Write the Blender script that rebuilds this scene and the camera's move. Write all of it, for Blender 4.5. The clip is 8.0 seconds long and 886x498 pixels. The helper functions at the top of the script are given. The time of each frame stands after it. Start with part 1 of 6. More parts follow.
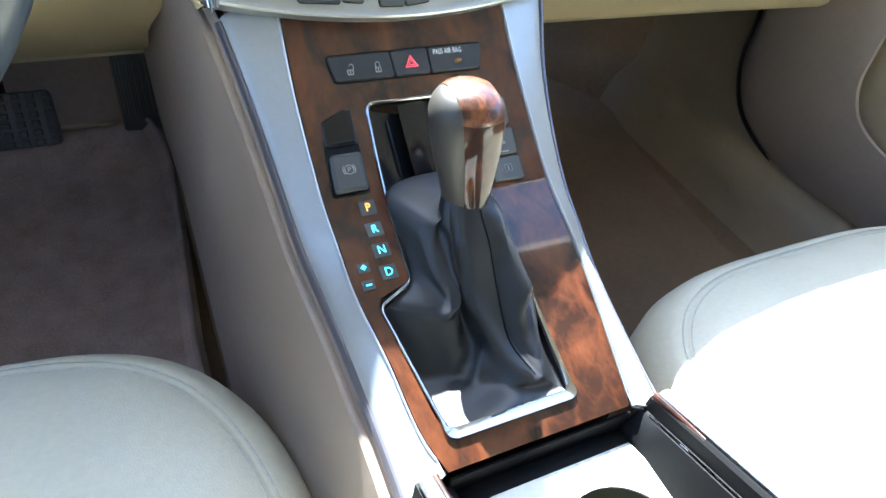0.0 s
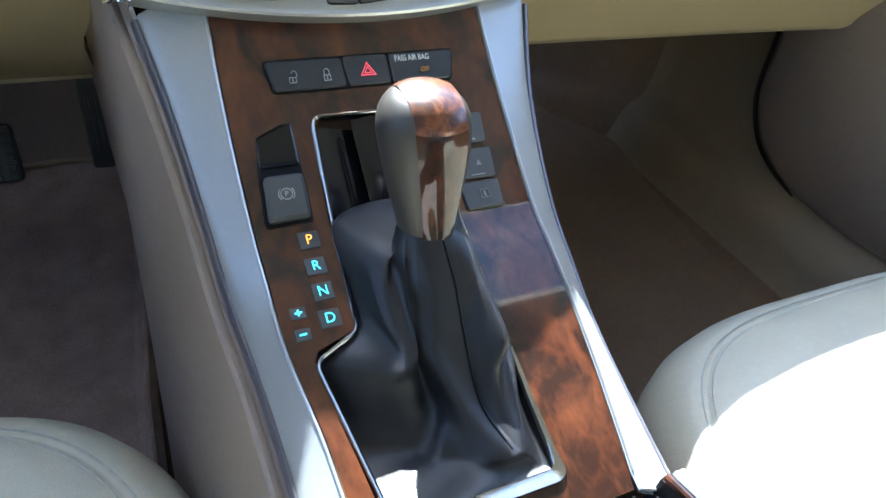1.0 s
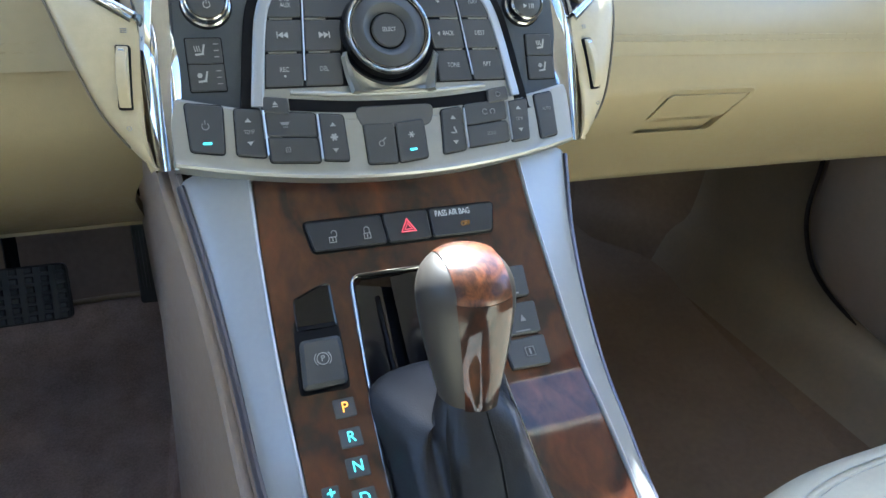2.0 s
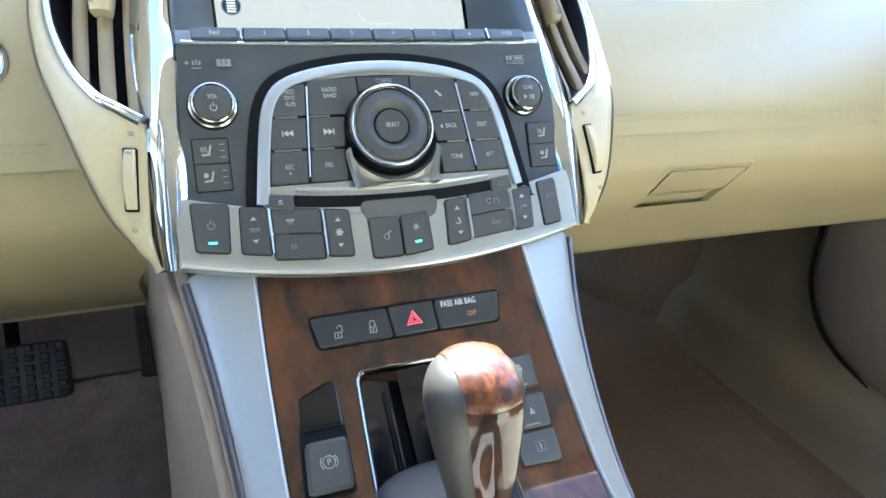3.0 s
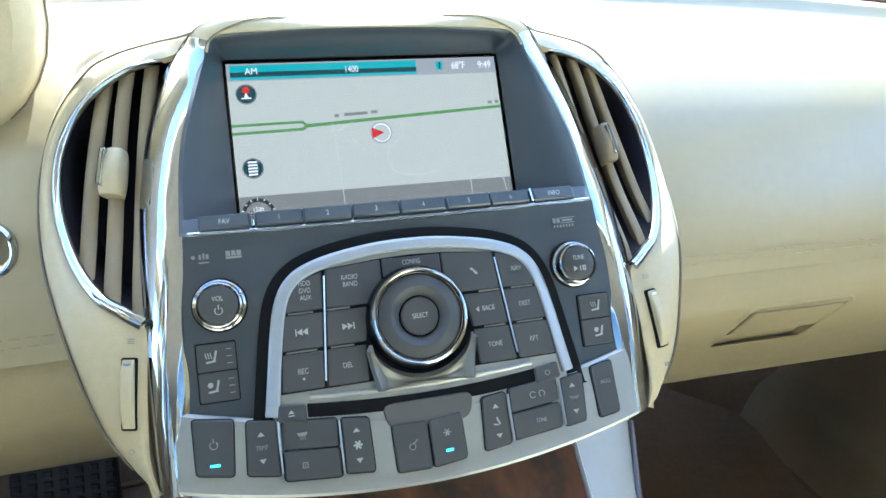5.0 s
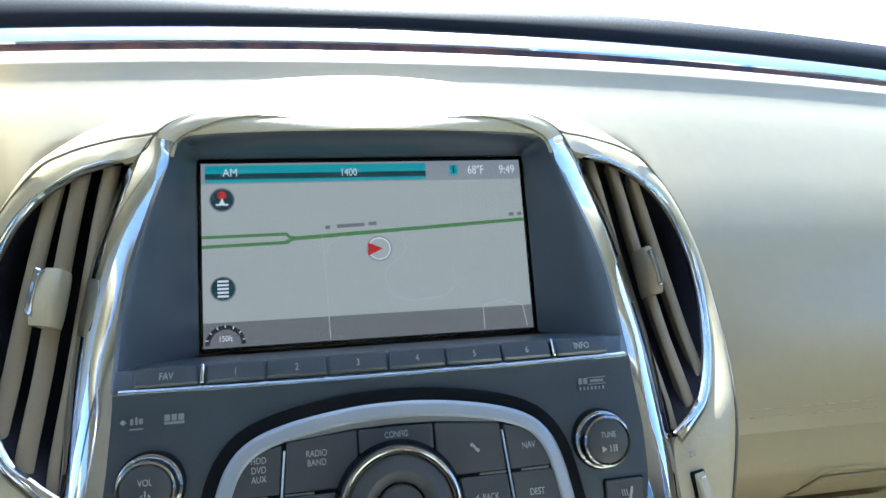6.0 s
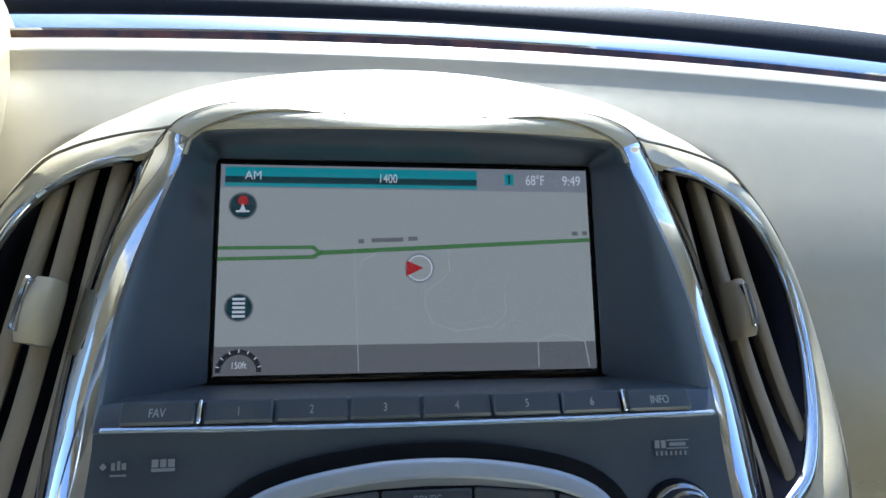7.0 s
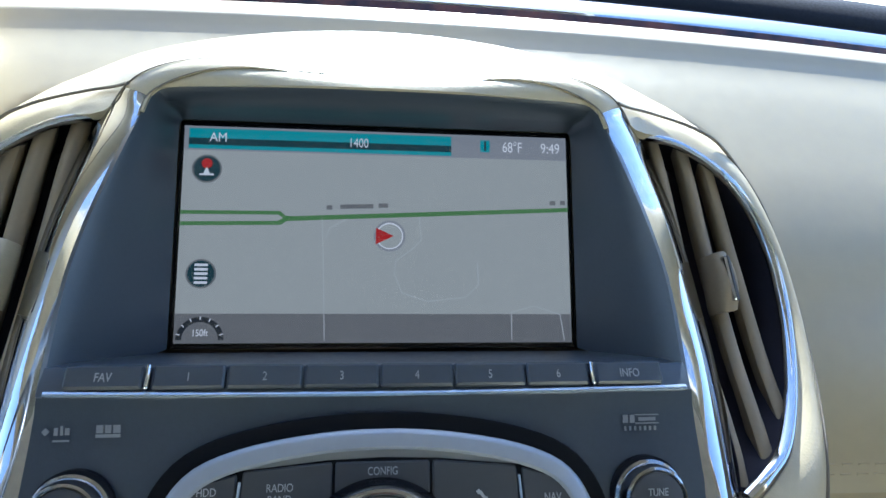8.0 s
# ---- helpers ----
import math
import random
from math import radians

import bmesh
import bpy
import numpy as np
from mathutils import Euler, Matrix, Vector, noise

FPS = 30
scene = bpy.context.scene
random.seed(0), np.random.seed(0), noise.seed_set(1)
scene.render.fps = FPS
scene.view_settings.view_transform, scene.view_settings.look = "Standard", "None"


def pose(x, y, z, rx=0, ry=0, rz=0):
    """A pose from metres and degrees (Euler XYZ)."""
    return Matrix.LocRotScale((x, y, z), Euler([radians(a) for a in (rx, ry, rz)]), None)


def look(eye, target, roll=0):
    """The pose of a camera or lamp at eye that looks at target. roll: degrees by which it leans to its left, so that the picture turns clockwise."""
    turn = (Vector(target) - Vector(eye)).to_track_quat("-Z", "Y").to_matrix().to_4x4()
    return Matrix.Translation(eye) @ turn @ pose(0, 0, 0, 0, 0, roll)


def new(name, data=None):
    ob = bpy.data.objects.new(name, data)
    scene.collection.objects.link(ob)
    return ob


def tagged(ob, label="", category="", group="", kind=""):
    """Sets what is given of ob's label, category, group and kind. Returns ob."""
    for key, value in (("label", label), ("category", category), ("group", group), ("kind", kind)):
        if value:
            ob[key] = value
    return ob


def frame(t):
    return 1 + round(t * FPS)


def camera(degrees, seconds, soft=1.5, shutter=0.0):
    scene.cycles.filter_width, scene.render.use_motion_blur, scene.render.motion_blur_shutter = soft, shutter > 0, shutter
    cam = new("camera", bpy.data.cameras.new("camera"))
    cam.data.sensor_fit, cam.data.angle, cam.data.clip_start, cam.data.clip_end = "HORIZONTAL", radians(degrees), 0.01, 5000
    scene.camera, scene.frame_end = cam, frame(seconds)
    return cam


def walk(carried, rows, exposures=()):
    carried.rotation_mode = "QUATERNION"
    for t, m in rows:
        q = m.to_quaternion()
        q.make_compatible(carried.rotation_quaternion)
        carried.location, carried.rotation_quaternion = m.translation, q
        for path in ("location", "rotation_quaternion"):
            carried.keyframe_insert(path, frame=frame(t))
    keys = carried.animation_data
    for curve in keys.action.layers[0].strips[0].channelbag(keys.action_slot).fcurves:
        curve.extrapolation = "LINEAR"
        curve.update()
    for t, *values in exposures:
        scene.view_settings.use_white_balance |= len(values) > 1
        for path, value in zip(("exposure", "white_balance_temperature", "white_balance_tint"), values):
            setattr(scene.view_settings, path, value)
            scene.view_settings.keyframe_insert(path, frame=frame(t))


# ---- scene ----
cam = camera(68.68, 8.0)
ROWS = [
    (0.0, -0.1843, -0.5858, 0.0049, 46.69, -7.23, -24.52),
    (0.5, -0.1414, -0.5710, -0.0332, 46.66, -6.72, -24.71),
    (1.0, -0.1252, -0.5509, -0.0487, 50.78, -6.16, -23.55),
    (1.5, -0.1213, -0.5346, -0.0433, 56.26, -5.23, -21.84),
    (1.7, -0.1186, -0.5290, -0.0406, 58.10, -4.51, -21.06),
    (2.8, -0.1119, -0.5138, -0.0188, 64.04, -2.78, -20.69),
    (3.0, -0.1143, -0.5094, -0.0146, 64.77, -2.84, -21.16),
    (3.5, -0.1076, -0.4992, 0.0057, 66.46, -2.08, -20.95),
    (4.0, -0.1006, -0.4860, 0.0199, 66.67, -1.20, -19.18),
    (4.2, -0.0947, -0.4811, 0.0257, 66.28, -1.22, -18.90),
    (5.3, -0.0625, -0.4160, 0.0581, 68.05, -0.04, -14.44),
    (5.5, -0.0584, -0.4009, 0.0649, 68.44, -0.31, -14.03),
    (6.0, -0.0331, -0.3578, 0.0792, 70.02, -1.80, -11.65),
    (6.5, -0.0256, -0.3230, 0.0743, 70.63, -2.16, -9.25),
    (7.0, -0.0235, -0.3095, 0.0660, 70.92, -2.52, -6.77),
    (7.5, -0.0098, -0.3009, 0.0550, 70.63, -3.03, -5.94),
    (8.0, -0.0069, -0.3038, 0.0565, 69.45, -3.13, -6.12),
]
walk(cam, [(t, pose(*row)) for t, *row in ROWS], [(0.0, 4.0, 5680, 7), (0.5, 3.72, 5680, 7), (1.0, 3.52, 5650, 8), (1.5, 3.5, 5620, 9), (3.0, 4.22, 5720, 7), (3.5, 4.22, 5720, 7), (4.0, 4.1, 5660, 6), (5.5, 3.55, 5480, 5), (6.5, 2.6, 5340, 10), (7.0, 2.44, 5310, 11), (8.0, 2.68, 5290, 11)])

# ---- light ----
SUN_EL, SUN_AZ = 44.4, 7.8
world = bpy.data.worlds.new("sky")
scene.world = world
world.use_nodes = True
wn, wl = world.node_tree.nodes, world.node_tree.links
sky = wn.new("ShaderNodeTexSky")
sky.sky_type = "NISHITA"
sky.sun_disc = False
sky.sun_elevation, sky.sun_rotation = radians(SUN_EL), radians(SUN_AZ)
wl.new(sky.outputs[0], wn["Background"].inputs[0])
wn["Background"].inputs[1].default_value = 0.105
sun = new("sun", bpy.data.lights.new("sun", "SUN"))
sun.data.energy, sun.data.angle, sun.data.color = 5.0, radians(0.53), (1.0, 0.95, 0.86)
sun_from = Vector((math.sin(radians(SUN_AZ)) * math.cos(radians(SUN_EL)), math.cos(radians(SUN_AZ)) * math.cos(radians(SUN_EL)), math.sin(radians(SUN_EL))))
sun.matrix_world = look(sun_from * 8, (0, 0, 0))


# ---- materials ----
def material(name, colour, rough, metal=0.0, vary=0.08, scale=30.0, bump=0.0, bump_scale=600.0, coat=0.0, spec=0.5, sheen=0.0):
    """A principled surface whose colour and gloss wander at two scales, with a fine relief."""
    m = bpy.data.materials.new(name)
    m.use_nodes = True
    n, l = m.node_tree.nodes, m.node_tree.links
    b = n["Principled BSDF"]
    tc = n.new("ShaderNodeTexCoord")
    big, small = n.new("ShaderNodeTexNoise"), n.new("ShaderNodeTexNoise")
    for tex, s in ((big, scale), (small, scale * 14)):
        tex.inputs["Scale"].default_value = s
        tex.inputs["Detail"].default_value = 4
        l.new(tc.outputs["Object"], tex.inputs["Vector"])
    add = n.new("ShaderNodeMath")
    add.operation = "ADD"
    l.new(big.outputs[0], add.inputs[0])
    l.new(small.outputs[0], add.inputs[1])
    span = n.new("ShaderNodeMapRange")
    span.inputs[1].default_value, span.inputs[2].default_value = 0.7, 1.3
    span.inputs[3].default_value, span.inputs[4].default_value = 1 - vary, 1 + vary
    l.new(add.outputs[0], span.inputs[0])
    mul = n.new("ShaderNodeVectorMath")
    mul.operation = "SCALE"
    mul.inputs[0].default_value = colour
    l.new(span.outputs[0], mul.inputs["Scale"])
    l.new(mul.outputs[0], b.inputs["Base Color"])
    rr = n.new("ShaderNodeMapRange")
    rr.inputs[1].default_value, rr.inputs[2].default_value = 0.35, 0.65
    rr.inputs[3].default_value, rr.inputs[4].default_value = max(0.02, rough * (0.97 if metal else 0.88)), min(1, rough * (1.03 if metal else 1.12))
    l.new(small.outputs[0], rr.inputs[0])
    l.new(rr.outputs[0], b.inputs["Roughness"])
    b.inputs["Metallic"].default_value = metal
    b.inputs["Coat Weight"].default_value = coat
    b.inputs["Coat Roughness"].default_value = 0.04
    b.inputs["Specular IOR Level"].default_value = spec
    b.inputs["Sheen Weight"].default_value = sheen
    if bump:
        grain = n.new("ShaderNodeTexVoronoi" if bump_scale < 1200 else "ShaderNodeTexNoise")
        grain.inputs["Scale"].default_value = bump_scale
        l.new(tc.outputs["Object"], grain.inputs["Vector"])
        bp = n.new("ShaderNodeBump")
        bp.inputs["Strength"].default_value = bump
        bp.inputs["Distance"].default_value = 0.0005
        l.new(grain.outputs[0], bp.inputs["Height"])
        l.new(bp.outputs[0], b.inputs["Normal"])
    return m


def burl(name, dark, light, gloss=0.12, coat=1.0, grain=(24, 15, 15)):
    """Lacquered burl veneer: cloudy figure, drawn out across the panel, under a clear coat."""
    m = bpy.data.materials.new(name)
    m.use_nodes = True
    n, l = m.node_tree.nodes, m.node_tree.links
    b = n["Principled BSDF"]
    tc, mp = n.new("ShaderNodeTexCoord"), n.new("ShaderNodeMapping")
    mp.inputs["Scale"].default_value = grain
    mp.inputs["Rotation"].default_value = (0.0, 0.0, 0.5)
    l.new(tc.outputs["Object"], mp.inputs[0])
    a, c = n.new("ShaderNodeTexNoise"), n.new("ShaderNodeTexNoise")
    a.inputs["Scale"].default_value, a.inputs["Detail"].default_value, a.inputs["Distortion"].default_value = 2.0, 5, 1.0
    c.inputs["Scale"].default_value, c.inputs["Detail"].default_value, c.inputs["Distortion"].default_value = 9.0, 5, 0.6
    l.new(mp.outputs[0], a.inputs["Vector"])
    l.new(mp.outputs[0], c.inputs["Vector"])
    mix = n.new("ShaderNodeMath")
    mix.operation = "MULTIPLY_ADD"
    mix.inputs[1].default_value = 0.35
    l.new(c.outputs[0], mix.inputs[0])
    l.new(a.outputs[0], mix.inputs[2])
    ramp = n.new("ShaderNodeValToRGB")
    ramp.color_ramp.elements[0].position, ramp.color_ramp.elements[0].color = 0.53, (*dark, 1)
    ramp.color_ramp.elements[1].position, ramp.color_ramp.elements[1].color = 0.98, (*light, 1)
    l.new(mix.outputs[0], ramp.inputs[0])
    l.new(ramp.outputs[0], b.inputs["Base Color"])
    b.inputs["Roughness"].default_value = 0.45
    b.inputs["Specular IOR Level"].default_value = 0.1
    b.inputs["Coat Weight"].default_value = coat
    b.inputs["Coat Roughness"].default_value = gloss * 0.4
    return m


def glow(name, colour, strength):
    m = bpy.data.materials.new(name)
    m.use_nodes = True
    b = m.node_tree.nodes["Principled BSDF"]
    b.inputs["Base Color"].default_value = (0.01, 0.01, 0.01, 1)
    b.inputs["Roughness"].default_value = 0.25
    b.inputs["Emission Color"].default_value = (*colour, 1)
    b.inputs["Emission Strength"].default_value = strength
    return m


CREAM = material("cream moulded plastic", (0.325, 0.262, 0.146), 0.55, vary=0.05, scale=12, bump=0.2, bump_scale=1000)
PAD_SKIN = material("cream soft-touch skin", (0.335, 0.278, 0.163), 0.37, vary=0.04, scale=9, bump=0.035, bump_scale=1100, spec=1.0)
SHIELD = material("cream satin plastic", (0.455, 0.383, 0.240), 0.36, vary=0.05, scale=18, bump=0.12, bump_scale=900)
LEATHER = material("pale leather", (0.50, 0.48, 0.385), 0.48, vary=0.06, scale=14, bump=0.35, bump_scale=700)
PIPING = material("pale leather stitching", (0.42, 0.42, 0.37), 0.6, vary=0.2, scale=200)
BEIGE = material("beige moulded plastic", (0.225, 0.168, 0.10), 0.6, vary=0.07, scale=10, bump=0.25, bump_scale=800)
UMBER = material("dull umber plastic", (0.215, 0.170, 0.112), 0.7, vary=0.10, scale=10, bump=0.25, bump_scale=800)
DOOR_SKIN = material("taupe moulded door plastic", (0.218, 0.176, 0.142), 0.6, vary=0.08, scale=10, bump=0.25, bump_scale=800)
HEADLINER = material("pale grey headliner cloth", (0.40, 0.38, 0.34), 0.9, vary=0.08, scale=20, bump=0.4, bump_scale=1500, spec=0.1)
TAUPE = material("taupe console plastic", (0.235, 0.188, 0.157), 0.42, vary=0.06, scale=14, bump=0.2, bump_scale=900, spec=0.35)
CARPET = material("brown carpet", (0.175, 0.123, 0.080), 0.95, vary=0.13, scale=9, bump=1.0, bump_scale=1500, spec=0.1, sheen=0.1)
MAT_PILE = material("dark grey floor mat pile", (0.34, 0.265, 0.24), 0.95, vary=0.25, scale=30, bump=1.0, bump_scale=1500, spec=0.1, sheen=0.2)
SILVER = material("satin silver paint", (0.32, 0.335, 0.35), 0.33, metal=0.3, vary=0.03, scale=20)
PANEL_SILVER = material("brushed silver plastic", (0.33, 0.33, 0.31), 0.40, metal=0.65, vary=0.03, scale=30)
RIM_SILVER = material("bright satin silver", (0.55, 0.57, 0.59), 0.30, metal=0.9, vary=0.03, scale=30)
EDGE_HIGHLIGHT = material("bright grey edge highlight", (0.42, 0.45, 0.48), 0.2, metal=0.8, vary=0.03, scale=30)
BRACKET = material("dull silver plastic", (0.20, 0.195, 0.175), 0.34, metal=0.6, vary=0.04, scale=30)
CHROME = material("polished chrome", (0.50, 0.515, 0.54), 0.05, metal=1.0, vary=0.03, scale=20)
RING_CHROME = material("satin dark chrome", (0.34, 0.335, 0.325), 0.16, metal=1.0, vary=0.03, scale=20)
STRIP_CHROME = material("dark polished chrome", (0.46, 0.47, 0.49), 0.06, metal=1.0, vary=0.05, scale=20)
WORN_CHROME = material("worn chrome", (0.15, 0.16, 0.175), 0.34, metal=0.6, vary=0.5, scale=160, bump=0.2, bump_scale=500)
PALE = material("pale grey plastic", (0.55, 0.55, 0.53), 0.5, vary=0.06, scale=30)
WELL = material("dark olive rubber", (0.045, 0.045, 0.025), 0.6, vary=0.15, scale=40)
KNOB_SATIN = material("grey satin metal", (0.046, 0.041, 0.036), 0.42, metal=0.1, vary=0.02, scale=60, spec=0.45)
SCOOP = material("dull grey plastic", (0.085, 0.082, 0.078), 0.5, vary=0.05, scale=40)
GREY = material("dark blue-grey plastic", (0.039, 0.049, 0.060), 0.33, vary=0.08, scale=40, bump=0.10, bump_scale=1600, spec=0.65)
BUTTON = material("charcoal rubberised plastic", (0.048, 0.049, 0.050), 0.5, vary=0.08, scale=60, bump=0.1, bump_scale=1800)
BLACK = material("black moulded plastic", (0.005, 0.005, 0.006), 0.6, vary=0.1, scale=40, spec=0.12)
DUCT = material("dark duct plastic", (0.024, 0.022, 0.030), 0.6, vary=0.1, scale=40, spec=0.2)
SWITCH = material("near-black switch plastic", (0.024, 0.025, 0.027), 0.45, vary=0.08, scale=60, bump=0.1, bump_scale=1800, spec=0.4)
GLOSS = material("piano black plastic", (0.004, 0.004, 0.005), 0.14, vary=0.05, scale=40, spec=0.35)
BOOT = material("black leather", (0.0105, 0.0108, 0.0140), 0.42, vary=0.12, scale=40, bump=0.08, bump_scale=1100, spec=0.45)
RUBBER = material("black pedal rubber", (0.045, 0.045, 0.045), 0.5, vary=0.2, scale=60)
SLAT = material("olive-beige vent slat plastic", (0.26, 0.20, 0.12), 0.5, vary=0.05, scale=40, spec=0.3)
WOOD = burl("lacquered dark burl veneer", (0.0130, 0.0034, 0.0015), (0.118, 0.0330, 0.0110), 0.10, 0.9, (18, 11, 11))
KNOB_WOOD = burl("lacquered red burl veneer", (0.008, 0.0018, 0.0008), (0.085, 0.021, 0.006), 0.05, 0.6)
# paler copy of the knob veneer: sunlight on the cap is in its colour
SUNLIT_CAP_WOOD = burl("scuffed sunlit red burl veneer", (0.035, 0.009, 0.004), (0.20, 0.062, 0.020), 0.6, 1.0, (80, 60, 60))
INK = material("pale grey print", (0.36, 0.36, 0.35), 0.6, vary=0.04)
INK_WHITE = material("white print", (0.72, 0.72, 0.72), 0.6, vary=0.04)
INK_DIM = material("grey print", (0.24, 0.24, 0.24), 0.6, vary=0.04)
TEAL_LIT = glow("lit cyan legend", (0.12, 0.85, 0.95), 0.24)
AMBER_DIM = glow("dim amber legend", (0.95, 0.45, 0.07), 0.030)
AMBER_LIT = glow("lit amber legend", (1.0, 0.35, 0.05), 0.24)
RED_LIT = glow("lit red legend", (0.9, 0.10, 0.14), 0.13)
JOINT = material("dark joint", (0.15, 0.125, 0.092), 0.6, vary=0.1, scale=40)
TRIM_EDGE = material("dark satin edge", (0.12, 0.115, 0.14), 0.3, metal=0.4, vary=0.03, scale=30)
SEAL = material("dark brown seal rubber", (0.022, 0.018, 0.016), 0.7, vary=0.1, scale=40, spec=0.2)
THREAD = material("cream thread", (0.36, 0.30, 0.185), 0.6, vary=0.1, scale=200)
CONCRETE = material("pale concrete", (0.42, 0.41, 0.38), 0.9, vary=0.12, scale=0.8, bump=0.3, bump_scale=90)
PAINT = material("pearl white car paint", (0.72, 0.72, 0.72), 0.25, vary=0.02, scale=3, coat=1.0)
SCREEN_MAP = glow("map background", (0.49, 0.505, 0.46), 0.082)
SCREEN_BAND = glow("map lower band", (0.205, 0.205, 0.20), 0.082)
SCREEN_BAR = glow("teal title bar", (0.03, 0.34, 0.36), 0.092)
SCREEN_BAR_DARK = glow("dark teal title bar", (0.006, 0.045, 0.055), 0.092)
SCREEN_ROAD = glow("green road line", (0.095, 0.235, 0.075), 0.092)
SCREEN_LANE = glow("pale street line", (0.54, 0.56, 0.53), 0.088)
SCREEN_TEXT = glow("white screen text", (0.8, 0.8, 0.8), 0.092)
SCREEN_DARK = glow("dark screen mark", (0.02, 0.025, 0.03), 0.092)
SCREEN_RED = glow("red screen mark", (0.50, 0.02, 0.02), 0.092)
SCREEN_RING = glow("grey screen ring", (0.30, 0.31, 0.32), 0.092)

def pane(name, tint):
    """Thin clear glass: passes light, with a faint mirror."""
    m = bpy.data.materials.new(name)
    m.use_nodes = True
    gn, gl = m.node_tree.nodes, m.node_tree.links
    gt, gg, gm = gn.new("ShaderNodeBsdfTransparent"), gn.new("ShaderNodeBsdfGlossy"), gn.new("ShaderNodeMixShader")
    gt.inputs[0].default_value = (*tint, 1)
    gg.inputs["Roughness"].default_value = 0.01
    gm.inputs[0].default_value = 0.05
    gl.new(gt.outputs[0], gm.inputs[1])
    gl.new(gg.outputs[0], gm.inputs[2])
    gl.new(gm.outputs[0], gn["Material Output"].inputs[0])
    return m


glass = pane("clear glass", (0.915, 0.935, 0.93))
dimming_glass = pane("dark cabin-dimming glass", (0.45, 0.47, 0.47))


# ---- building kit ----
def thing(name, at, label, category, group="", kind=""):
    ob = new(name)
    ob.location = at
    return tagged(ob, label, category, group, kind)


def part(name, bm, mat, parent=None, label="", sharp=32):
    """One mesh object from a bmesh in world places, under its thing or part."""
    bmesh.ops.recalc_face_normals(bm, faces=bm.faces)
    me = bpy.data.meshes.new(name)
    bm.to_mesh(me)
    bm.free()
    me.shade_smooth()
    me.set_sharp_from_angle(angle=radians(sharp))
    me.materials.append(mat)
    ob = new(name, me)
    if parent:
        ob.parent = parent
        top = parent
        while top.parent:
            top = top.parent
        if parent is top and not parent.data:
            ob.matrix_parent_inverse = Matrix.Translation(-top.location)
    if label:
        ob["label"] = label
    return ob


class Sheet:
    """A flat working plane: u to the right, v up along it, n out of it."""

    def __init__(self, o, right, up):
        self.o, self.r, self.u = Vector(o), Vector(right).normalized(), Vector(up).normalized()
        self.n = self.r.cross(self.u).normalized()

    def __call__(self, u, v, n=0.0):
        return self.o + self.r * u + self.u * v + self.n * n

    def at(self, u, v, n=0.0, turn=0.0):
        c, s = math.cos(radians(turn)), math.sin(radians(turn))
        return Sheet(self(u, v, n), self.r * c + self.u * s, self.u * c - self.r * s)


def interp(x, pts):
    """Smooth reading of y at x from knots in rising x."""
    if x <= pts[0][0]:
        return pts[0][1] + (x - pts[0][0]) * (pts[1][1] - pts[0][1]) / (pts[1][0] - pts[0][0])
    if x >= pts[-1][0]:
        return pts[-1][1] + (x - pts[-1][0]) * (pts[-1][1] - pts[-2][1]) / (pts[-1][0] - pts[-2][0])
    for i in range(len(pts) - 1):
        (x0, y0), (x1, y1) = pts[i], pts[i + 1]
        if x <= x1:
            s = (y1 - y0) / (x1 - x0)
            m0 = 0.5 * (s + (y0 - pts[i - 1][1]) / (x0 - pts[i - 1][0])) if i else s
            m1 = 0.5 * (s + (pts[i + 2][1] - y1) / (pts[i + 2][0] - x1)) if i + 2 < len(pts) else s
            t, h = (x - x0) / (x1 - x0), x1 - x0
            return (2 * t**3 - 3 * t**2 + 1) * y0 + (t**3 - 2 * t**2 + t) * h * m0 + (-2 * t**3 + 3 * t**2) * y1 + (t**3 - t**2) * h * m1


def spline(pts, per=4, closed=False):
    """Catmull-Rom points through the given ones."""
    p = [Vector(q) for q in pts]
    n = len(p)
    out = []
    for i in range(n if closed else n - 1):
        a, b, c, d = (p[(i + k) % n] if closed else p[min(max(i + k, 0), n - 1)] for k in (-1, 0, 1, 2))
        for k in range(per):
            t = k / per
            out.append(0.5 * ((2 * b) + (c - a) * t + (2 * a - 5 * b + 4 * c - d) * t * t + (3 * b - a - 3 * c + d) * t**3))
    if not closed:
        out.append(p[-1])
    return out


def rounded(pts, r, n=4):
    """A polygon (u, v) with its corners rounded."""
    out, k = [], len(pts)
    for i in range(k):
        a, b, c = Vector(pts[i - 1]), Vector(pts[i]), Vector(pts[(i + 1) % k])
        d0, d1 = (a - b), (c - b)
        cut = min(r, d0.length * 0.45, d1.length * 0.45)
        s, e = b + d0.normalized() * cut, b + d1.normalized() * cut
        for j in range(n + 1):
            t = j / n
            out.append((1 - t) ** 2 * s + 2 * t * (1 - t) * b + t * t * e)
    return out


def rect(u0, v0, u1, v1, r=0.0, n=4):
    p = [(u0, v0), (u1, v0), (u1, v1), (u0, v1)]
    return rounded(p, r, n) if r else [Vector(q) for q in p]


def inset(pts, d):
    out, k = [], len(pts)
    area = sum(pts[i - 1][0] * pts[i][1] - pts[i][0] * pts[i - 1][1] for i in range(k))
    sgn = 1 if area > 0 else -1
    for i in range(k):
        e0, e1 = (Vector(pts[i]) - Vector(pts[i - 1])), (Vector(pts[(i + 1) % k]) - Vector(pts[i]))
        nn = Vector((-e0.y - e1.y, e0.x + e1.x))
        nn = nn.normalized() * sgn if nn.length > 1e-9 else Vector((0, 0))
        out.append(Vector(pts[i]) + nn * d)
    return out


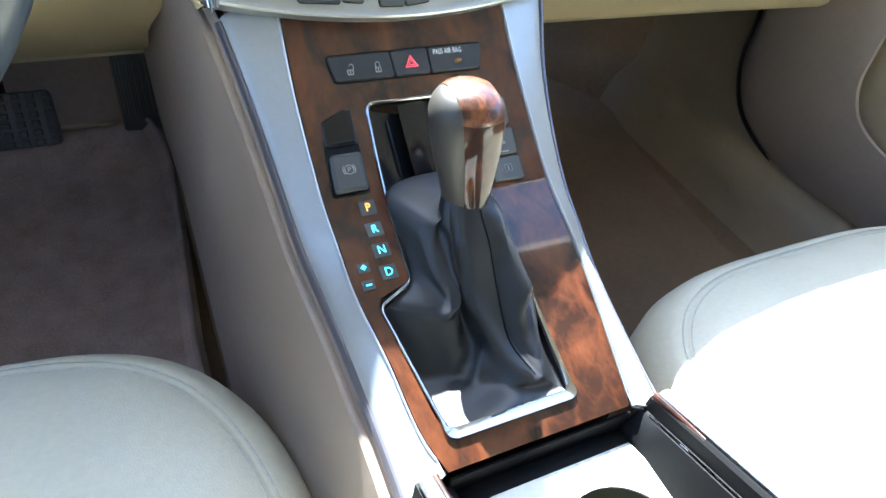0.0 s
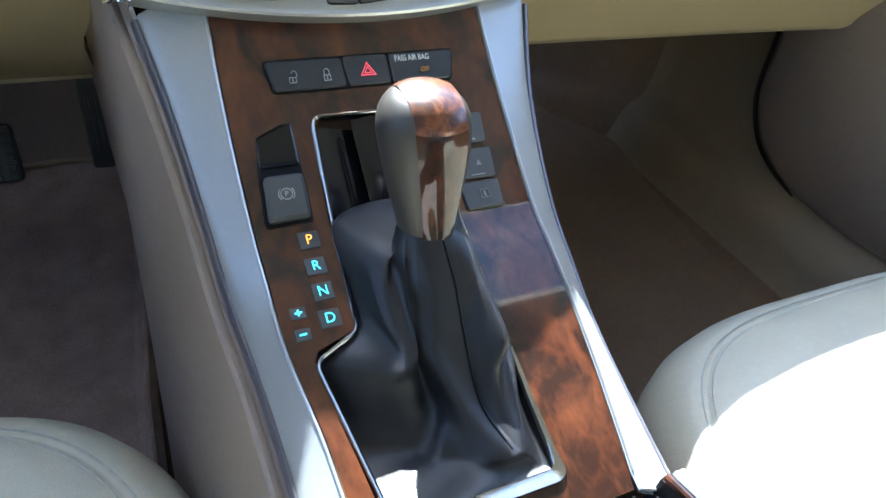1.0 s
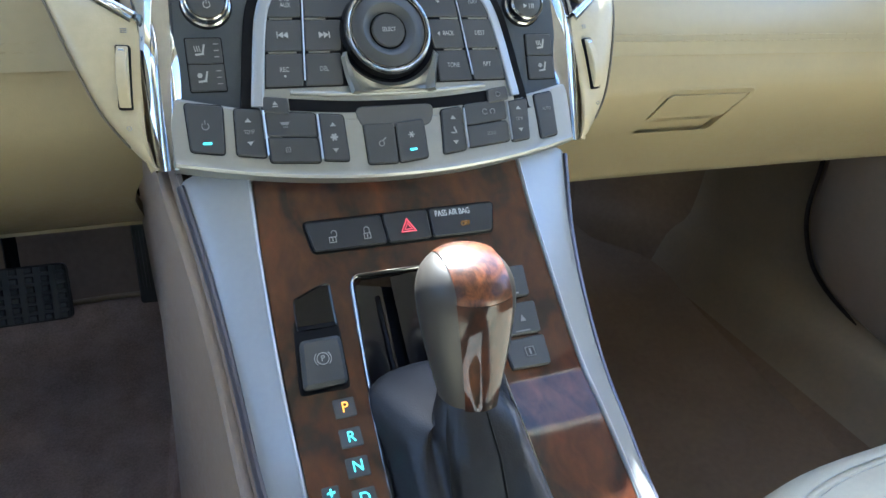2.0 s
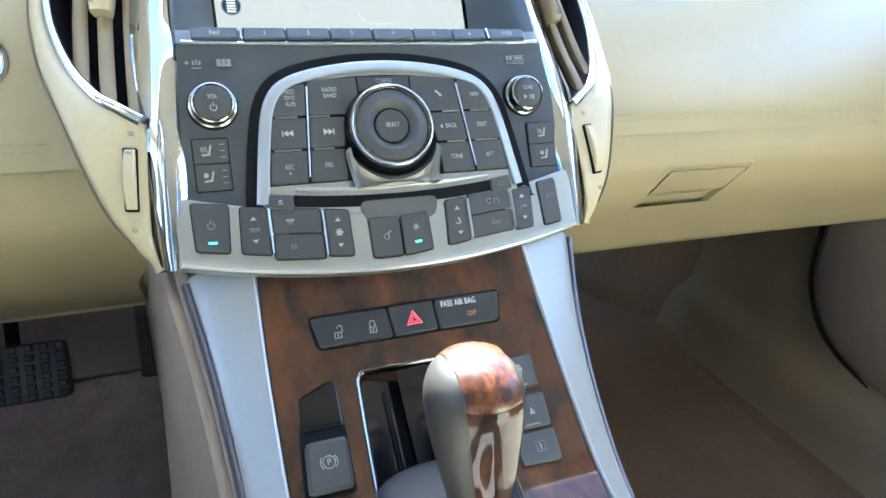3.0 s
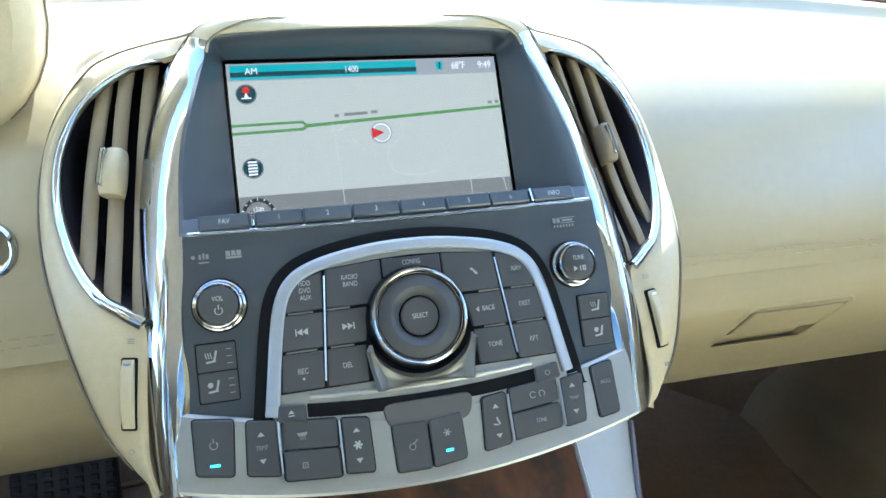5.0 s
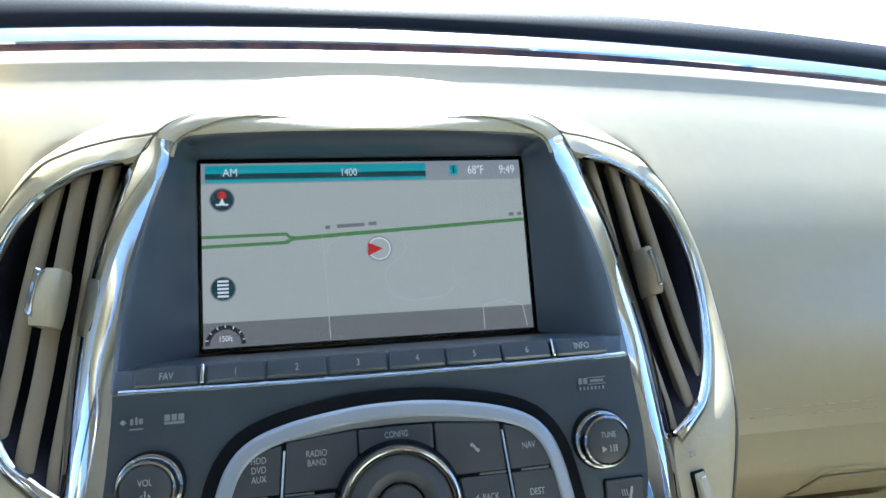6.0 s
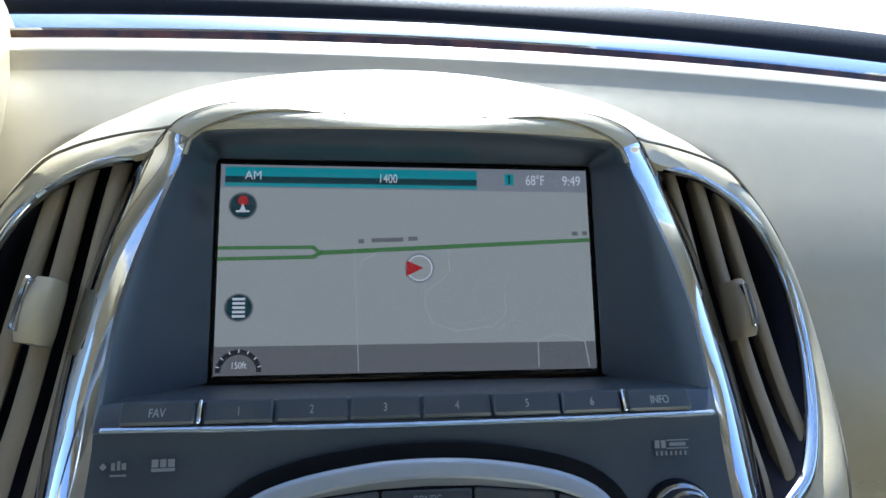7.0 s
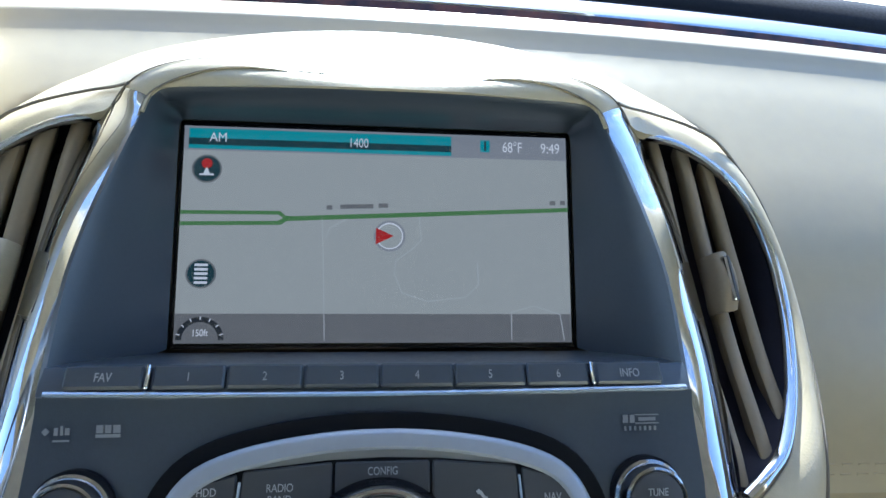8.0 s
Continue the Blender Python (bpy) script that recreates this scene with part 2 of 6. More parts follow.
def rings(bm, loops, closed=True, cap_first=False, cap_last=False):
    vs = [[bm.verts.new(q) for q in lp] for lp in loops]
    for a, b in zip(vs[:-1], vs[1:]):
        k = len(a)
        for i in range(k if closed else k - 1):
            j = (i + 1) % k
            bm.faces.new((a[i], a[j], b[j], b[i]))
    if cap_first:
        bm.faces.new(vs[0])
    if cap_last:
        bm.faces.new(vs[-1][::-1])
    return vs


def plate(sh, pts, high, deep=0.002, bevel=0.0006, dish=0.0):
    """A plate on a sheet, with bevelled rim; dish sinks the middle of its face."""
    bm = bmesh.new()
    lo = [sh(p[0], p[1], -deep) for p in pts]
    mid = [sh(p[0], p[1], high - bevel) for p in pts]
    top = [sh(p[0], p[1], high) for p in inset(pts, bevel)]
    loops = [lo, mid, top]
    if dish:
        loops.append([sh(p[0], p[1], high - dish) for p in inset(pts, bevel + abs(dish))])
    rings(bm, loops, cap_first=True, cap_last=True)
    return bm


def lathe(sh, prof, seg=40, squash=1.0):
    bm = bmesh.new()
    loops = [[sh(r * math.cos(2 * math.pi * i / seg), r * squash * math.sin(2 * math.pi * i / seg), n) for i in range(seg)] for r, n in prof]
    rings(bm, loops, cap_first=True, cap_last=True)
    return bm


def sweep(path, outs, sec, closed=False):
    """A section of (side, out) carried along a path; outs: the outward way at each point."""
    bm = bmesh.new()
    k, loops = len(path), []
    for i, (p, o) in enumerate(zip(path, outs)):
        a, b = path[i - 1 if (closed or i) else 0], path[(i + 1) % k if (closed or i + 1 < k) else i]
        t = (Vector(b) - Vector(a)).normalized()
        o = Vector(o)
        o = (o - t * o.dot(t)).normalized()
        s = t.cross(o)
        sc = sec(i / (k - 1)) if callable(sec) else sec
        loops.append([Vector(p) + s * x + o * y for x, y in sc])
    if closed:
        loops.append(loops[0])
        rings(bm, loops)
        bmesh.ops.remove_doubles(bm, verts=bm.verts, dist=1e-7)
    else:
        rings(bm, loops, cap_first=True, cap_last=True)
    return bm


def oval(w, h, n=10, y0=0.0):
    return [(w * math.cos(2 * math.pi * i / n), y0 + h * math.sin(2 * math.pi * i / n)) for i in range(n)]


def shell(rows, thick, hole=None):
    """A sheet of rows of points with thickness, closed all round."""
    bm = bmesh.new()
    g = np.array([[list(p) for p in r] for r in rows], dtype=float)
    du, dv = np.gradient(g, axis=1), np.gradient(g, axis=0)
    nn = np.cross(du, dv)
    nn /= np.linalg.norm(nn, axis=2, keepdims=True) + 1e-12
    back = g - nn * thick
    a = [[bm.verts.new(p) for p in r] for r in g]
    b = [[bm.verts.new(p) for p in r] for r in back]
    h, w = len(a), len(a[0])
    for i in range(h - 1):
        for j in range(w - 1):
            if hole and hole(*((g[i][j] + g[i + 1][j + 1]) / 2)):
                continue
            bm.faces.new((a[i][j], a[i][j + 1], a[i + 1][j + 1], a[i + 1][j]))
            bm.faces.new((b[i][j], b[i + 1][j], b[i + 1][j + 1], b[i][j + 1]))
    for j in range(w - 1):
        bm.faces.new((a[0][j], b[0][j], b[0][j + 1], a[0][j + 1]))
        bm.faces.new((a[-1][j], a[-1][j + 1], b[-1][j + 1], b[-1][j]))
    for i in range(h - 1):
        bm.faces.new((a[i][0], a[i + 1][0], b[i + 1][0], b[i][0]))
        bm.faces.new((a[i][-1], b[i][-1], b[i + 1][-1], a[i + 1][-1]))
    return bm


def lettering(sh, words, size, u, v, mat, parent, n=0.0004, name="lettering", wide=1.0):
    """Raised printed words, centred at u, v of a sheet."""
    cu = bpy.data.curves.new("text", "FONT")
    cu.body, cu.size, cu.align_x, cu.align_y, cu.extrude = words, size, "CENTER", "CENTER", 0.00012
    tmp = bpy.data.objects.new("text", cu)
    scene.collection.objects.link(tmp)
    me = bpy.data.meshes.new_from_object(tmp.evaluated_get(bpy.context.evaluated_depsgraph_get()))
    bpy.data.objects.remove(tmp)
    bm = bmesh.new()
    bm.from_mesh(me)
    bpy.data.meshes.remove(me)
    for w in bm.verts:
        w.co = sh(u + w.co.x * wide, v + w.co.y, n + w.co.z)
    return part(name, bm, mat, parent)


def marks(sh, polys, mat, parent, n=0.0004, name="symbol", high=0.00025):
    """A printed symbol out of several flat pieces."""
    bm = bmesh.new()
    for pts in polys:
        lo = [bm.verts.new(sh(p[0], p[1], n - 0.0003)) for p in pts]
        hi = [bm.verts.new(sh(p[0], p[1], n + high)) for p in pts]
        k = len(pts)
        for i in range(k):
            j = (i + 1) % k
            bm.faces.new((lo[i], lo[j], hi[j], hi[i]))
        bm.faces.new(hi)
        bm.faces.new(lo[::-1])
    bmesh.ops.remove_doubles(bm, verts=bm.verts, dist=2e-6)
    return part(name, bm, mat, parent)


def bar(u, v, w, h, turn=0.0):
    c, s = math.cos(radians(turn)), math.sin(radians(turn))
    return [(u + x * c - y * s, v + x * s + y * c) for x, y in ((-w / 2, -h / 2), (w / 2, -h / 2), (w / 2, h / 2), (-w / 2, h / 2))]


def ring_polys(u, v, r, w, seg=20, a0=0.0, a1=360.0):
    out = []
    for i in range(seg):
        p, q = radians(a0 + (a1 - a0) * i / seg), radians(a0 + (a1 - a0) * (i + 1) / seg)
        out.append([(u + (r + k) * math.cos(t), v + (r + k) * math.sin(t)) for t, k in ((p, 0), (p, w), (q, w), (q, 0))])
    return out


def disc(u, v, r, seg=20):
    return [(u + r * math.cos(2 * math.pi * i / seg), v + r * math.sin(2 * math.pi * i / seg)) for i in range(seg)]


def tri(u, v, w, h):
    return [(u - w / 2, v - h / 2), (u + w / 2, v - h / 2), (u, v + h / 2)]


# ---- cabin structure ----
def box(x0, y0, z0, x1, y1, z1, bev=0.0):
    bm = bmesh.new()
    bmesh.ops.create_cube(bm, size=1)
    for w in bm.verts:
        w.co = ((x0 + x1) / 2 + w.co.x * (x1 - x0), (y0 + y1) / 2 + w.co.y * (y1 - y0), (z0 + z1) / 2 + w.co.z * (z1 - z0))
    if bev:
        bmesh.ops.bevel(bm, geom=bm.edges[:], offset=bev, segments=3, affect="EDGES", profile=0.5)
    return bm


def profile_shell(knots, xs, thick, per=5, lift=None, hole=None):
    """A profile of (y, z) knots drawn out along x."""
    prof = spline([(0, y, z) for y, z in knots], per)
    rows = []
    for p in prof:
        rows.append([(x, *(lift(x, p.y, p.z) if lift else (p.y, p.z))) for x in xs])
    return shell(rows, thick, hole)


def spaced(a, b, n):
    return [a + (b - a) * i / n for i in range(n + 1)]


ground = tagged(part("ground", box(-400, -400, -1.05, 400, 400, -0.95), CONCRETE), "pale sunlit concrete ground outside the car", "ground", kind="structure")
floor = tagged(part("floor", profile_shell([(-1.9, -0.66), (-0.6, -0.645), (0.0, -0.63), (0.22, -0.612), (0.335, -0.590), (0.395, -0.545), (0.45, -0.44), (0.52, -0.30), (0.54, -0.10)], spaced(-0.72, 0.72, 24), 0.02), CARPET), "brown carpeted cabin floor rising to the firewall", "floor", kind="structure")
HEAD = [(-1.9, 0.37), (-1.0, 0.49), (-0.50, 0.478), (-0.33, 0.440), (-0.212, 0.402), (-0.118, 0.368)]


def header(x, y, z):
    """The unseen headliner is drawn further forward over the driver and the middle than over the passenger, to keep sky
    out of reflections.
    """
    f = min(1.0, max(0.0, (x - 0.20) / 0.14))
    y = y - 0.20 * f * f * (3 - 2 * f) * max(0.0, (y + 0.50) / 0.382)
    return y, interp(y, HEAD)


ceiling = tagged(part("ceiling", profile_shell(HEAD[::-1], spaced(-0.62, 0.62, 31), -0.03, lift=header), HEADLINER), "pale fabric headliner of the car roof", "ceiling", kind="structure")
tagged(part("wall_rear", box(-0.72, -1.95, -0.66, 0.72, -1.90, 0.0), LEATHER), "pale rear bulkhead of the cabin", "wall", kind="structure")
for side in (-1, 1):
    # the driver's doorway stands open; its unseen wall heights are set to limit daylight
    for y0, y1, top in (((-1.92, 0.56, 0.03),) if side > 0 else ((-1.92, -0.58, 0.03), (-0.58, -0.02, -0.07), (-0.02, 0.56, 0.06))):
        tagged(part("wall_side", box(side * 0.74 - 0.02, y0, -0.66, side * 0.74 + 0.02, y1, top), BEIGE), "beige lower body side of the cabin", "wall", kind="structure")
    # roof pillars
    for y0, z0, y1, z1, w in ((0.40, -0.04, -0.50, 0.455, 0.05), (-0.55, -0.06, -0.64, 0.47, 0.07), (-1.85, -0.06, -1.80, 0.37, 0.10)):
        bm = sweep([(side * (0.71 - 0.09 * t), y0 + (y1 - y0) * t, z0 + (z1 - z0) * t) for t in spaced(0, 1, 5)], [(-side, 0, 0)] * 6, oval(w, 0.03))
        tagged(part("pillar", bm, SHIELD), "cream trimmed roof pillar", "pillar", kind="structure")

# unseen rear and rear-door glass, its dark tint added to dim the rear cabin
tagged(part("window_2", shell([[(x, -1.92 + 0.10 * t, -0.02 + 0.40 * t) for x in spaced(-0.62, 0.62, 6)] for t in spaced(0, 1, 3)], 0.004), dimming_glass), "unseen rear window, dark tint added to dim the cabin", "window", kind="structure")
for k, side in ((3, -1), (4, 1)):
    tagged(part("window_%d" % k, shell([[(side * (0.73 - 0.11 * t), y, -0.06 + 0.47 * t) for y in spaced(-1.84, -0.58, 4)] for t in spaced(0, 1, 4)], 0.004), dimming_glass), "unseen rear door window, dark tint added to dim the cabin", "window", kind="structure")

# windscreen, cowl and bonnet
def screen_foot(x):
    return 0.52 - 0.18 * (x / 0.7) ** 2


WS = lambda x, t: (x * (1 - 0.13 * t), screen_foot(x) - 0.93 * t + 0.02 * math.sin(math.pi * t), 0.075 + 0.37 * t + 0.035 * math.sin(math.pi * t))
xs = spaced(-0.70, 0.70, 28)
windscreen = tagged(part("window_1", shell([[WS(x, t) for x in xs] for t in spaced(0, 0.92, 10)], 0.004), glass), "clear laminated windscreen of the car", "windscreen", kind="structure")
bonnet = tagged(part("bonnet", shell([[(x, 0.62 + 1.0 * t - 0.18 * (x / 0.7) ** 2, 0.03 + 0.03 * math.sin(math.pi * t) - 0.10 * t * t - 0.05 * (x / 0.75) ** 2) for x in spaced(-0.75, 0.75, 16)] for t in spaced(0, 1, 10)], 0.01), PAINT), "pearl white painted car bonnet in sunlight", "bonnet")

# ---- dashboard ----
dashboard = thing("dashboard", (0, 0.2, -0.3), "cream soft-touch dashboard with stitched pad and lower glove box", "dashboard")
PAD = [(0.1085, 0.0470), (0.1078, 0.0522), (0.1050, 0.0531), (0.0980, 0.0503), (0.0915, 0.0474), (0.0885, 0.0445), (0.084, 0.0398), (0.075, 0.0325), (0.055, 0.0190), (0.03, 0.0003), (0.0, -0.0240), (-0.030, -0.0535), (-0.055, -0.089), (-0.070, -0.123), (-0.0765, -0.150)]


def lin(y, pts):
    for (a, b), (c, d) in zip(pts[:-1], pts[1:]):
        if y <= c:
            return b + (d - b) * (y - a) / (c - a)
    return pts[-1][1]


def pad_lift(x, y, z):
    far = min(1.0, max(0.0, (y + 0.06) / 0.165))
    c = min(1.0, max(0.0, (lin(z, [(-0.16, 0.132), (-0.15, 0.136), (-0.13, 0.153), (-0.11, 0.177), (-0.09, 0.187), (-0.03, 0.187), (-0.005, 0.180), (0.02, 0.165), (0.05, 0.152)]) - abs(x)) / 0.020))
    c = c * c * (3 - 2 * c)
    low = min(1.0, max(0.0, (z + 0.150) / 0.035))
    y = y + c * (0.022 + (max(0.0, 0.038 - y) - 0.022) * low if y < 0.016 else max(0.0, 0.038 - y))
    return y - 0.10 * x * x * far - 0.02 * (abs(x) / 0.7) ** 2, z - 0.10 * x * x * far


xs_r = spaced(0.10, 0.72, 124)
xs_l = spaced(-0.72, -0.1635, 26)
part("upper_pad", profile_shell(PAD, spaced(-0.72, 0.72, 240), -0.012, 5, pad_lift), PAD_SKIN, dashboard, "cream stitched upper pad, bleached by sun")
def latch_hole(x, y, z):
    t = (z + 0.2275) / 0.047
    return 0 < t < 1 and y < 0 and 0.254 + 0.014 * t < x < 0.343 + 0.018 * t


GLOVE = [(-0.0750, -0.1480), (-0.0785, -0.158), (-0.0815, -0.170), (-0.080, -0.184), (-0.066, -0.212), (-0.044, -0.242), (-0.022, -0.272), (-0.010, -0.290), (0.02, -0.298), (0.15, -0.30), (0.40, -0.28)]
part("glove_box", profile_shell(GLOVE, xs_r, -0.010, 8, lambda x, y, z: (y - 0.02 * (abs(x) / 0.7) ** 2, z), latch_hole), CREAM, dashboard, "cream glove box lid")
KNEE = [(-0.0750, -0.1480), (-0.080, -0.170), (-0.072, -0.205), (-0.03, -0.255), (0.04, -0.309), (0.085, -0.333), (0.12, -0.339), (0.40, -0.30)]
knee = []
for p in spline([(0, y, z) for y, z in KNEE], 4):
    right = -0.1635 + 0.028 * min(1.0, max(0.0, (p.z + 0.262) / 0.070))
    knee.append([(-0.72 + (x + 0.72) * (right + 0.72) / (-0.1635 + 0.72), p.y, p.z) for x in xs_l])
part("knee_panel", shell(knee, -0.012), CREAM, dashboard, "cream lower steering-column panel")
part("inner_carrier", box(-0.21, 0.050, -0.295, -0.09, 0.42, -0.04, 0.004), BLACK, dashboard, "black carrier behind the trim")
for z, y, off in ((-0.1335, -0.0755, 0.0), (-0.1385, -0.0765, 0.0)):
    for x0, x1 in ((0.19, 0.70), (-0.70, -0.19)):
        path = [(x, y - 0.02 * (abs(x) / 0.7) ** 2 - 0.0006, z) for x in spaced(x0, x1, 60)]
        bm = bmesh.new()
        for a, b in zip(path[::1], path[1::1]):
            d = Vector(b) - Vector(a)
            seg = sweep([Vector(a), Vector(a) + d * 0.62], [(0, -1, 0)] * 2, oval(0.0004, 0.00045, 6))
            tmp = bpy.data.meshes.new("stitch")
            seg.to_mesh(tmp)
            seg.free()
            bm.from_mesh(tmp)
            bpy.data.meshes.remove(tmp)
        part("stitching", bm, THREAD, dashboard)
# wrap-round trim along the far edge of the pad


def far_strip(secs, x0=-0.70, x1=0.70):
    return [[(x, y - (0.10 + 0.02 / 0.49) * x * x, z - 0.105 * x * x) for x in spaced(x0, x1, 56)] for y, z in secs]


part("wood_line", shell(far_strip([(0.1080, 0.0470), (0.1100, 0.0535), (0.1130, 0.0575), (0.1160, 0.0570)]), 0.002), WOOD, dashboard, "dark wood trim line along the dash top")
part("chrome_line", shell(far_strip([(0.1150, 0.0560), (0.1162, 0.0588), (0.1200, 0.0612), (0.1280, 0.0650), (0.1360, 0.0682), (0.1385, 0.0680)]), 0.003), CHROME, dashboard, "bright metal strip along the dash top")
part("dark_top", shell(far_strip([(0.1375, 0.0660), (0.1390, 0.0700), (0.1500, 0.0800), (0.1650, 0.0868), (0.20, 0.0850), (0.30, 0.080), (0.46, 0.075)]), 0.004), BLACK, dashboard, "black upper dash under the windscreen")

# glove box latch in its dish


def glove_at(x, z, n=0.0):
    y = interp(z, [(-0.290, -0.010), (-0.272, -0.022), (-0.242, -0.044), (-0.212, -0.066), (-0.184, -0.080), (-0.170, -0.0815)])
    return Vector((x, y - 0.02 * (x / 0.7) ** 2 - 0.8 * n, z + 0.5 * n))


mouth = [(0.2560, -0.2265), (0.3430, -0.2265), (0.3600, -0.1815), (0.2685, -0.1815)]
ring0 = rounded(mouth, 0.005, 4)
bm = bmesh.new()
lps = [[glove_at(p.x, p.y, 0.0012) for p in inset(ring0, -0.0045)], [glove_at(p.x, p.y, 0.0022) for p in inset(ring0, -0.002)], [glove_at(p.x, p.y, 0.0005) for p in inset(ring0, 0.0015)], [glove_at(p.x, p.y, -0.013) for p in inset(ring0, 0.005)]]
rings(bm, lps, cap_last=True)
part("latch_dish", bm, CREAM, dashboard, "recessed latch surround")
flap = rounded([(0.2625, -0.2085), (0.3435, -0.2085), (0.3560, -0.1838), (0.2715, -0.1838)], 0.004, 4)
bm = bmesh.new()
rings(bm, [[glove_at(p.x, p.y, -0.009) for p in flap], [glove_at(p.x, p.y, 0.0014) for p in flap], [glove_at(p.x, p.y, 0.0030) for p in inset(flap, 0.0015)]], cap_first=True, cap_last=True)
part("latch", bm, CREAM, dashboard, "cream flap latch")

# instrument hood on the driver's side
binn = []
for y, k in ((-0.030, 0.90), (-0.027, 0.95), (-0.018, 0.985), (-0.004, 1.0), (0.02, 0.97), (0.05, 0.91), (0.12, 0.78), (0.19, 0.64), (0.25, 0.5)):
    binn.append([(-0.395 + 0.215 * k * math.copysign(abs(math.cos(a)) ** 0.75, math.cos(a)), y, 0.050 + (0.080 * k if math.sin(a) > 0 else 0.115 * k) * math.copysign(abs(math.sin(a)) ** 0.75, math.sin(a))) for a in spaced(0, 2 * math.pi, 48)[:-1]])
bm = bmesh.new()
rings(bm, binn, cap_first=True, cap_last=True)
instrument_hood = thing("instrument_hood", (-0.405, 0.0, -0.1), "cream rounded hood over the driver's instruments", "instrument hood")
part("hood_shell", bm, SHIELD, instrument_hood)
seam = [Vector(p) for p in binn[3]]
part("hood_seam", sweep(seam, [(0, -1, 0)] * len(seam), oval(0.0008, 0.0012, 6), closed=True), JOINT, instrument_hood, "dark joint line")
ST = Sheet((-0.2235, -0.056, -0.0885), (1, -0.1, 0), (0, 0.35, 0.94))
starter = thing("start_button", (-0.215, -0.08, -0.085), "round chrome-ringed engine start button on the dashboard", "button")
part("button_ring", lathe(ST, [(0.0170, -0.004), (0.0170, 0.002), (0.0155, 0.004), (0.0130, 0.003)]), CHROME, starter, "chrome ring")
part("button_face", lathe(ST, [(0.0128, -0.003), (0.0128, 0.0022), (0.0112, 0.0030), (0.0060, 0.0024)]), GLOSS, starter)

# steering wheel rim, of which a little is seen
wheel = thing("steering_wheel", (-0.400, -0.22, -0.05), "dark grey leather-rimmed steering wheel", "steering wheel")
WH = Sheet((-0.392, -0.235, -0.045), (1, 0, 0), (0, 0.40, 0.92))
ca = spaced(0, 2 * math.pi, 64)[:-1]
part("rim", sweep([WH(0.185 * math.cos(a), 0.185 * math.sin(a)) for a in ca], [WH.n] * 64, oval(0.014, 0.016, 12), closed=True), GREY, wheel)
part("hub", lathe(WH, [(0.100, -0.05), (0.102, -0.01), (0.085, 0.006), (0.02, 0.012)], squash=0.85), SHIELD, wheel)
for a in (20, 160, 270):
    d = (math.cos(radians(a)), math.sin(radians(a)))
    part("spoke", sweep([WH(d[0] * r, d[1] * r, -0.006) for r in (0.055, 0.11, 0.178)], [WH.n] * 3, oval(0.018, 0.007, 10)), PANEL_SILVER, wheel)

# ---- centre stack ----
FP = Sheet((0, -0.0619, -0.0015), (1, 0, 0), (0, 0.539, 0.8423))
KV = 1 / 0.8423


def on_fp(pts):
    """Panel points given as (x, height) to (u, v)."""
    return [(x, z * KV) for x, z in pts]


stack = thing("center_stack", (0, -0.12, -0.19), "centre stack with navigation screen, audio and climate controls", "centre stack")

# housing: cream shield with the hood over the screen
SH = [(-0.25, -0.20), (-0.184, -0.165), (-0.149, -0.148), (-0.123, -0.130), (-0.106, -0.116), (-0.080, -0.080), (-0.048, -0.047), (0.004, -0.008), (0.05, 0.04)]


def shield_y(x, z):
    return interp(z, SH) + 0.22 * max(0.0, abs(x) - 0.145)


def nudge(x, z):
    """Low down, the passenger's side of the stack stands a little closer in."""
    return x - (0.0045 * min(1.0, max(0.0, (-0.100 - z) / 0.050)) if x > 0 else 0.0)


HOUSING = [((0.0, 0.0264), (0.0, 0.041)), ((0.05, 0.0282), (0.055, 0.038)), ((0.092, 0.0270), (0.106, 0.0290)), ((0.116, 0.008), (0.137, 0.0165)), ((0.1405, 0.003), (0.157, 0.007)), ((0.166, -0.013), (0.177, -0.008)), ((0.182, -0.039), (0.190, -0.034)), ((0.1845, -0.064), (0.1935, -0.062)), ((0.1755, -0.087), (0.189, -0.088)), ((0.161, -0.1015), (0.179, -0.109)), ((0.147, -0.108), (0.170, -0.132)), ((0.1365, -0.113), (0.159, -0.156)), ((0.1375, -0.140), (0.148, -0.172)), ((0.1385, -0.168), (0.1405, -0.1805)), ((0.1350, -0.1820), (0.1355, -0.1828))]
IN_Y = [-0.0182, -0.0172, -0.0140, -0.0160]
OUT_Y = [0.035, 0.034, 0.028, 0.020]
st_in, st_mid, st_out, st_skirt, st_far = [], [], [], [], []
for i, ((xi, zi), (xo, zo)) in enumerate(HOUSING):
    yi = IN_Y[i] if i < 4 else shield_y(xi, zi) - 0.002
    yo = OUT_Y[i] if i < 4 else shield_y(xo, zo) + 0.004 + (0.012, 0.009, 0.004)[i - 4] if i < 7 else shield_y(xo, zo) + 0.004
    st_in.append((xi, yi, zi))
    st_mid.append(((xi + xo) / 2, (yi + yo) / 2 - (0.003 if i < 3 else 0.004), (zi + zo) / 2 + (0.0020 if i < 3 else 0.001)))
    st_out.append((xo, yo, zo))
    st_skirt.append((xo + 0.004, yo + 0.03, zo - 0.002))
    st_far.append((xo + 0.03, yo + 0.16, zo - 0.035))
side_rows = []
for row in (st_in, st_mid, st_out, st_skirt, st_far):
    full = [(-x, y, z) for x, y, z in row[:0:-1]] + [(nudge(x, z) if row is st_in or row is st_mid else x, y, z) for x, y, z in row]
    side_rows.append(spline(full, 4))
fine = [spline([r[i] for r in side_rows], 4) for i in range(len(side_rows[0]))]
part("housing", shell(fine, -0.004), SHIELD, stack, "cream satin housing with a hood over the screen")

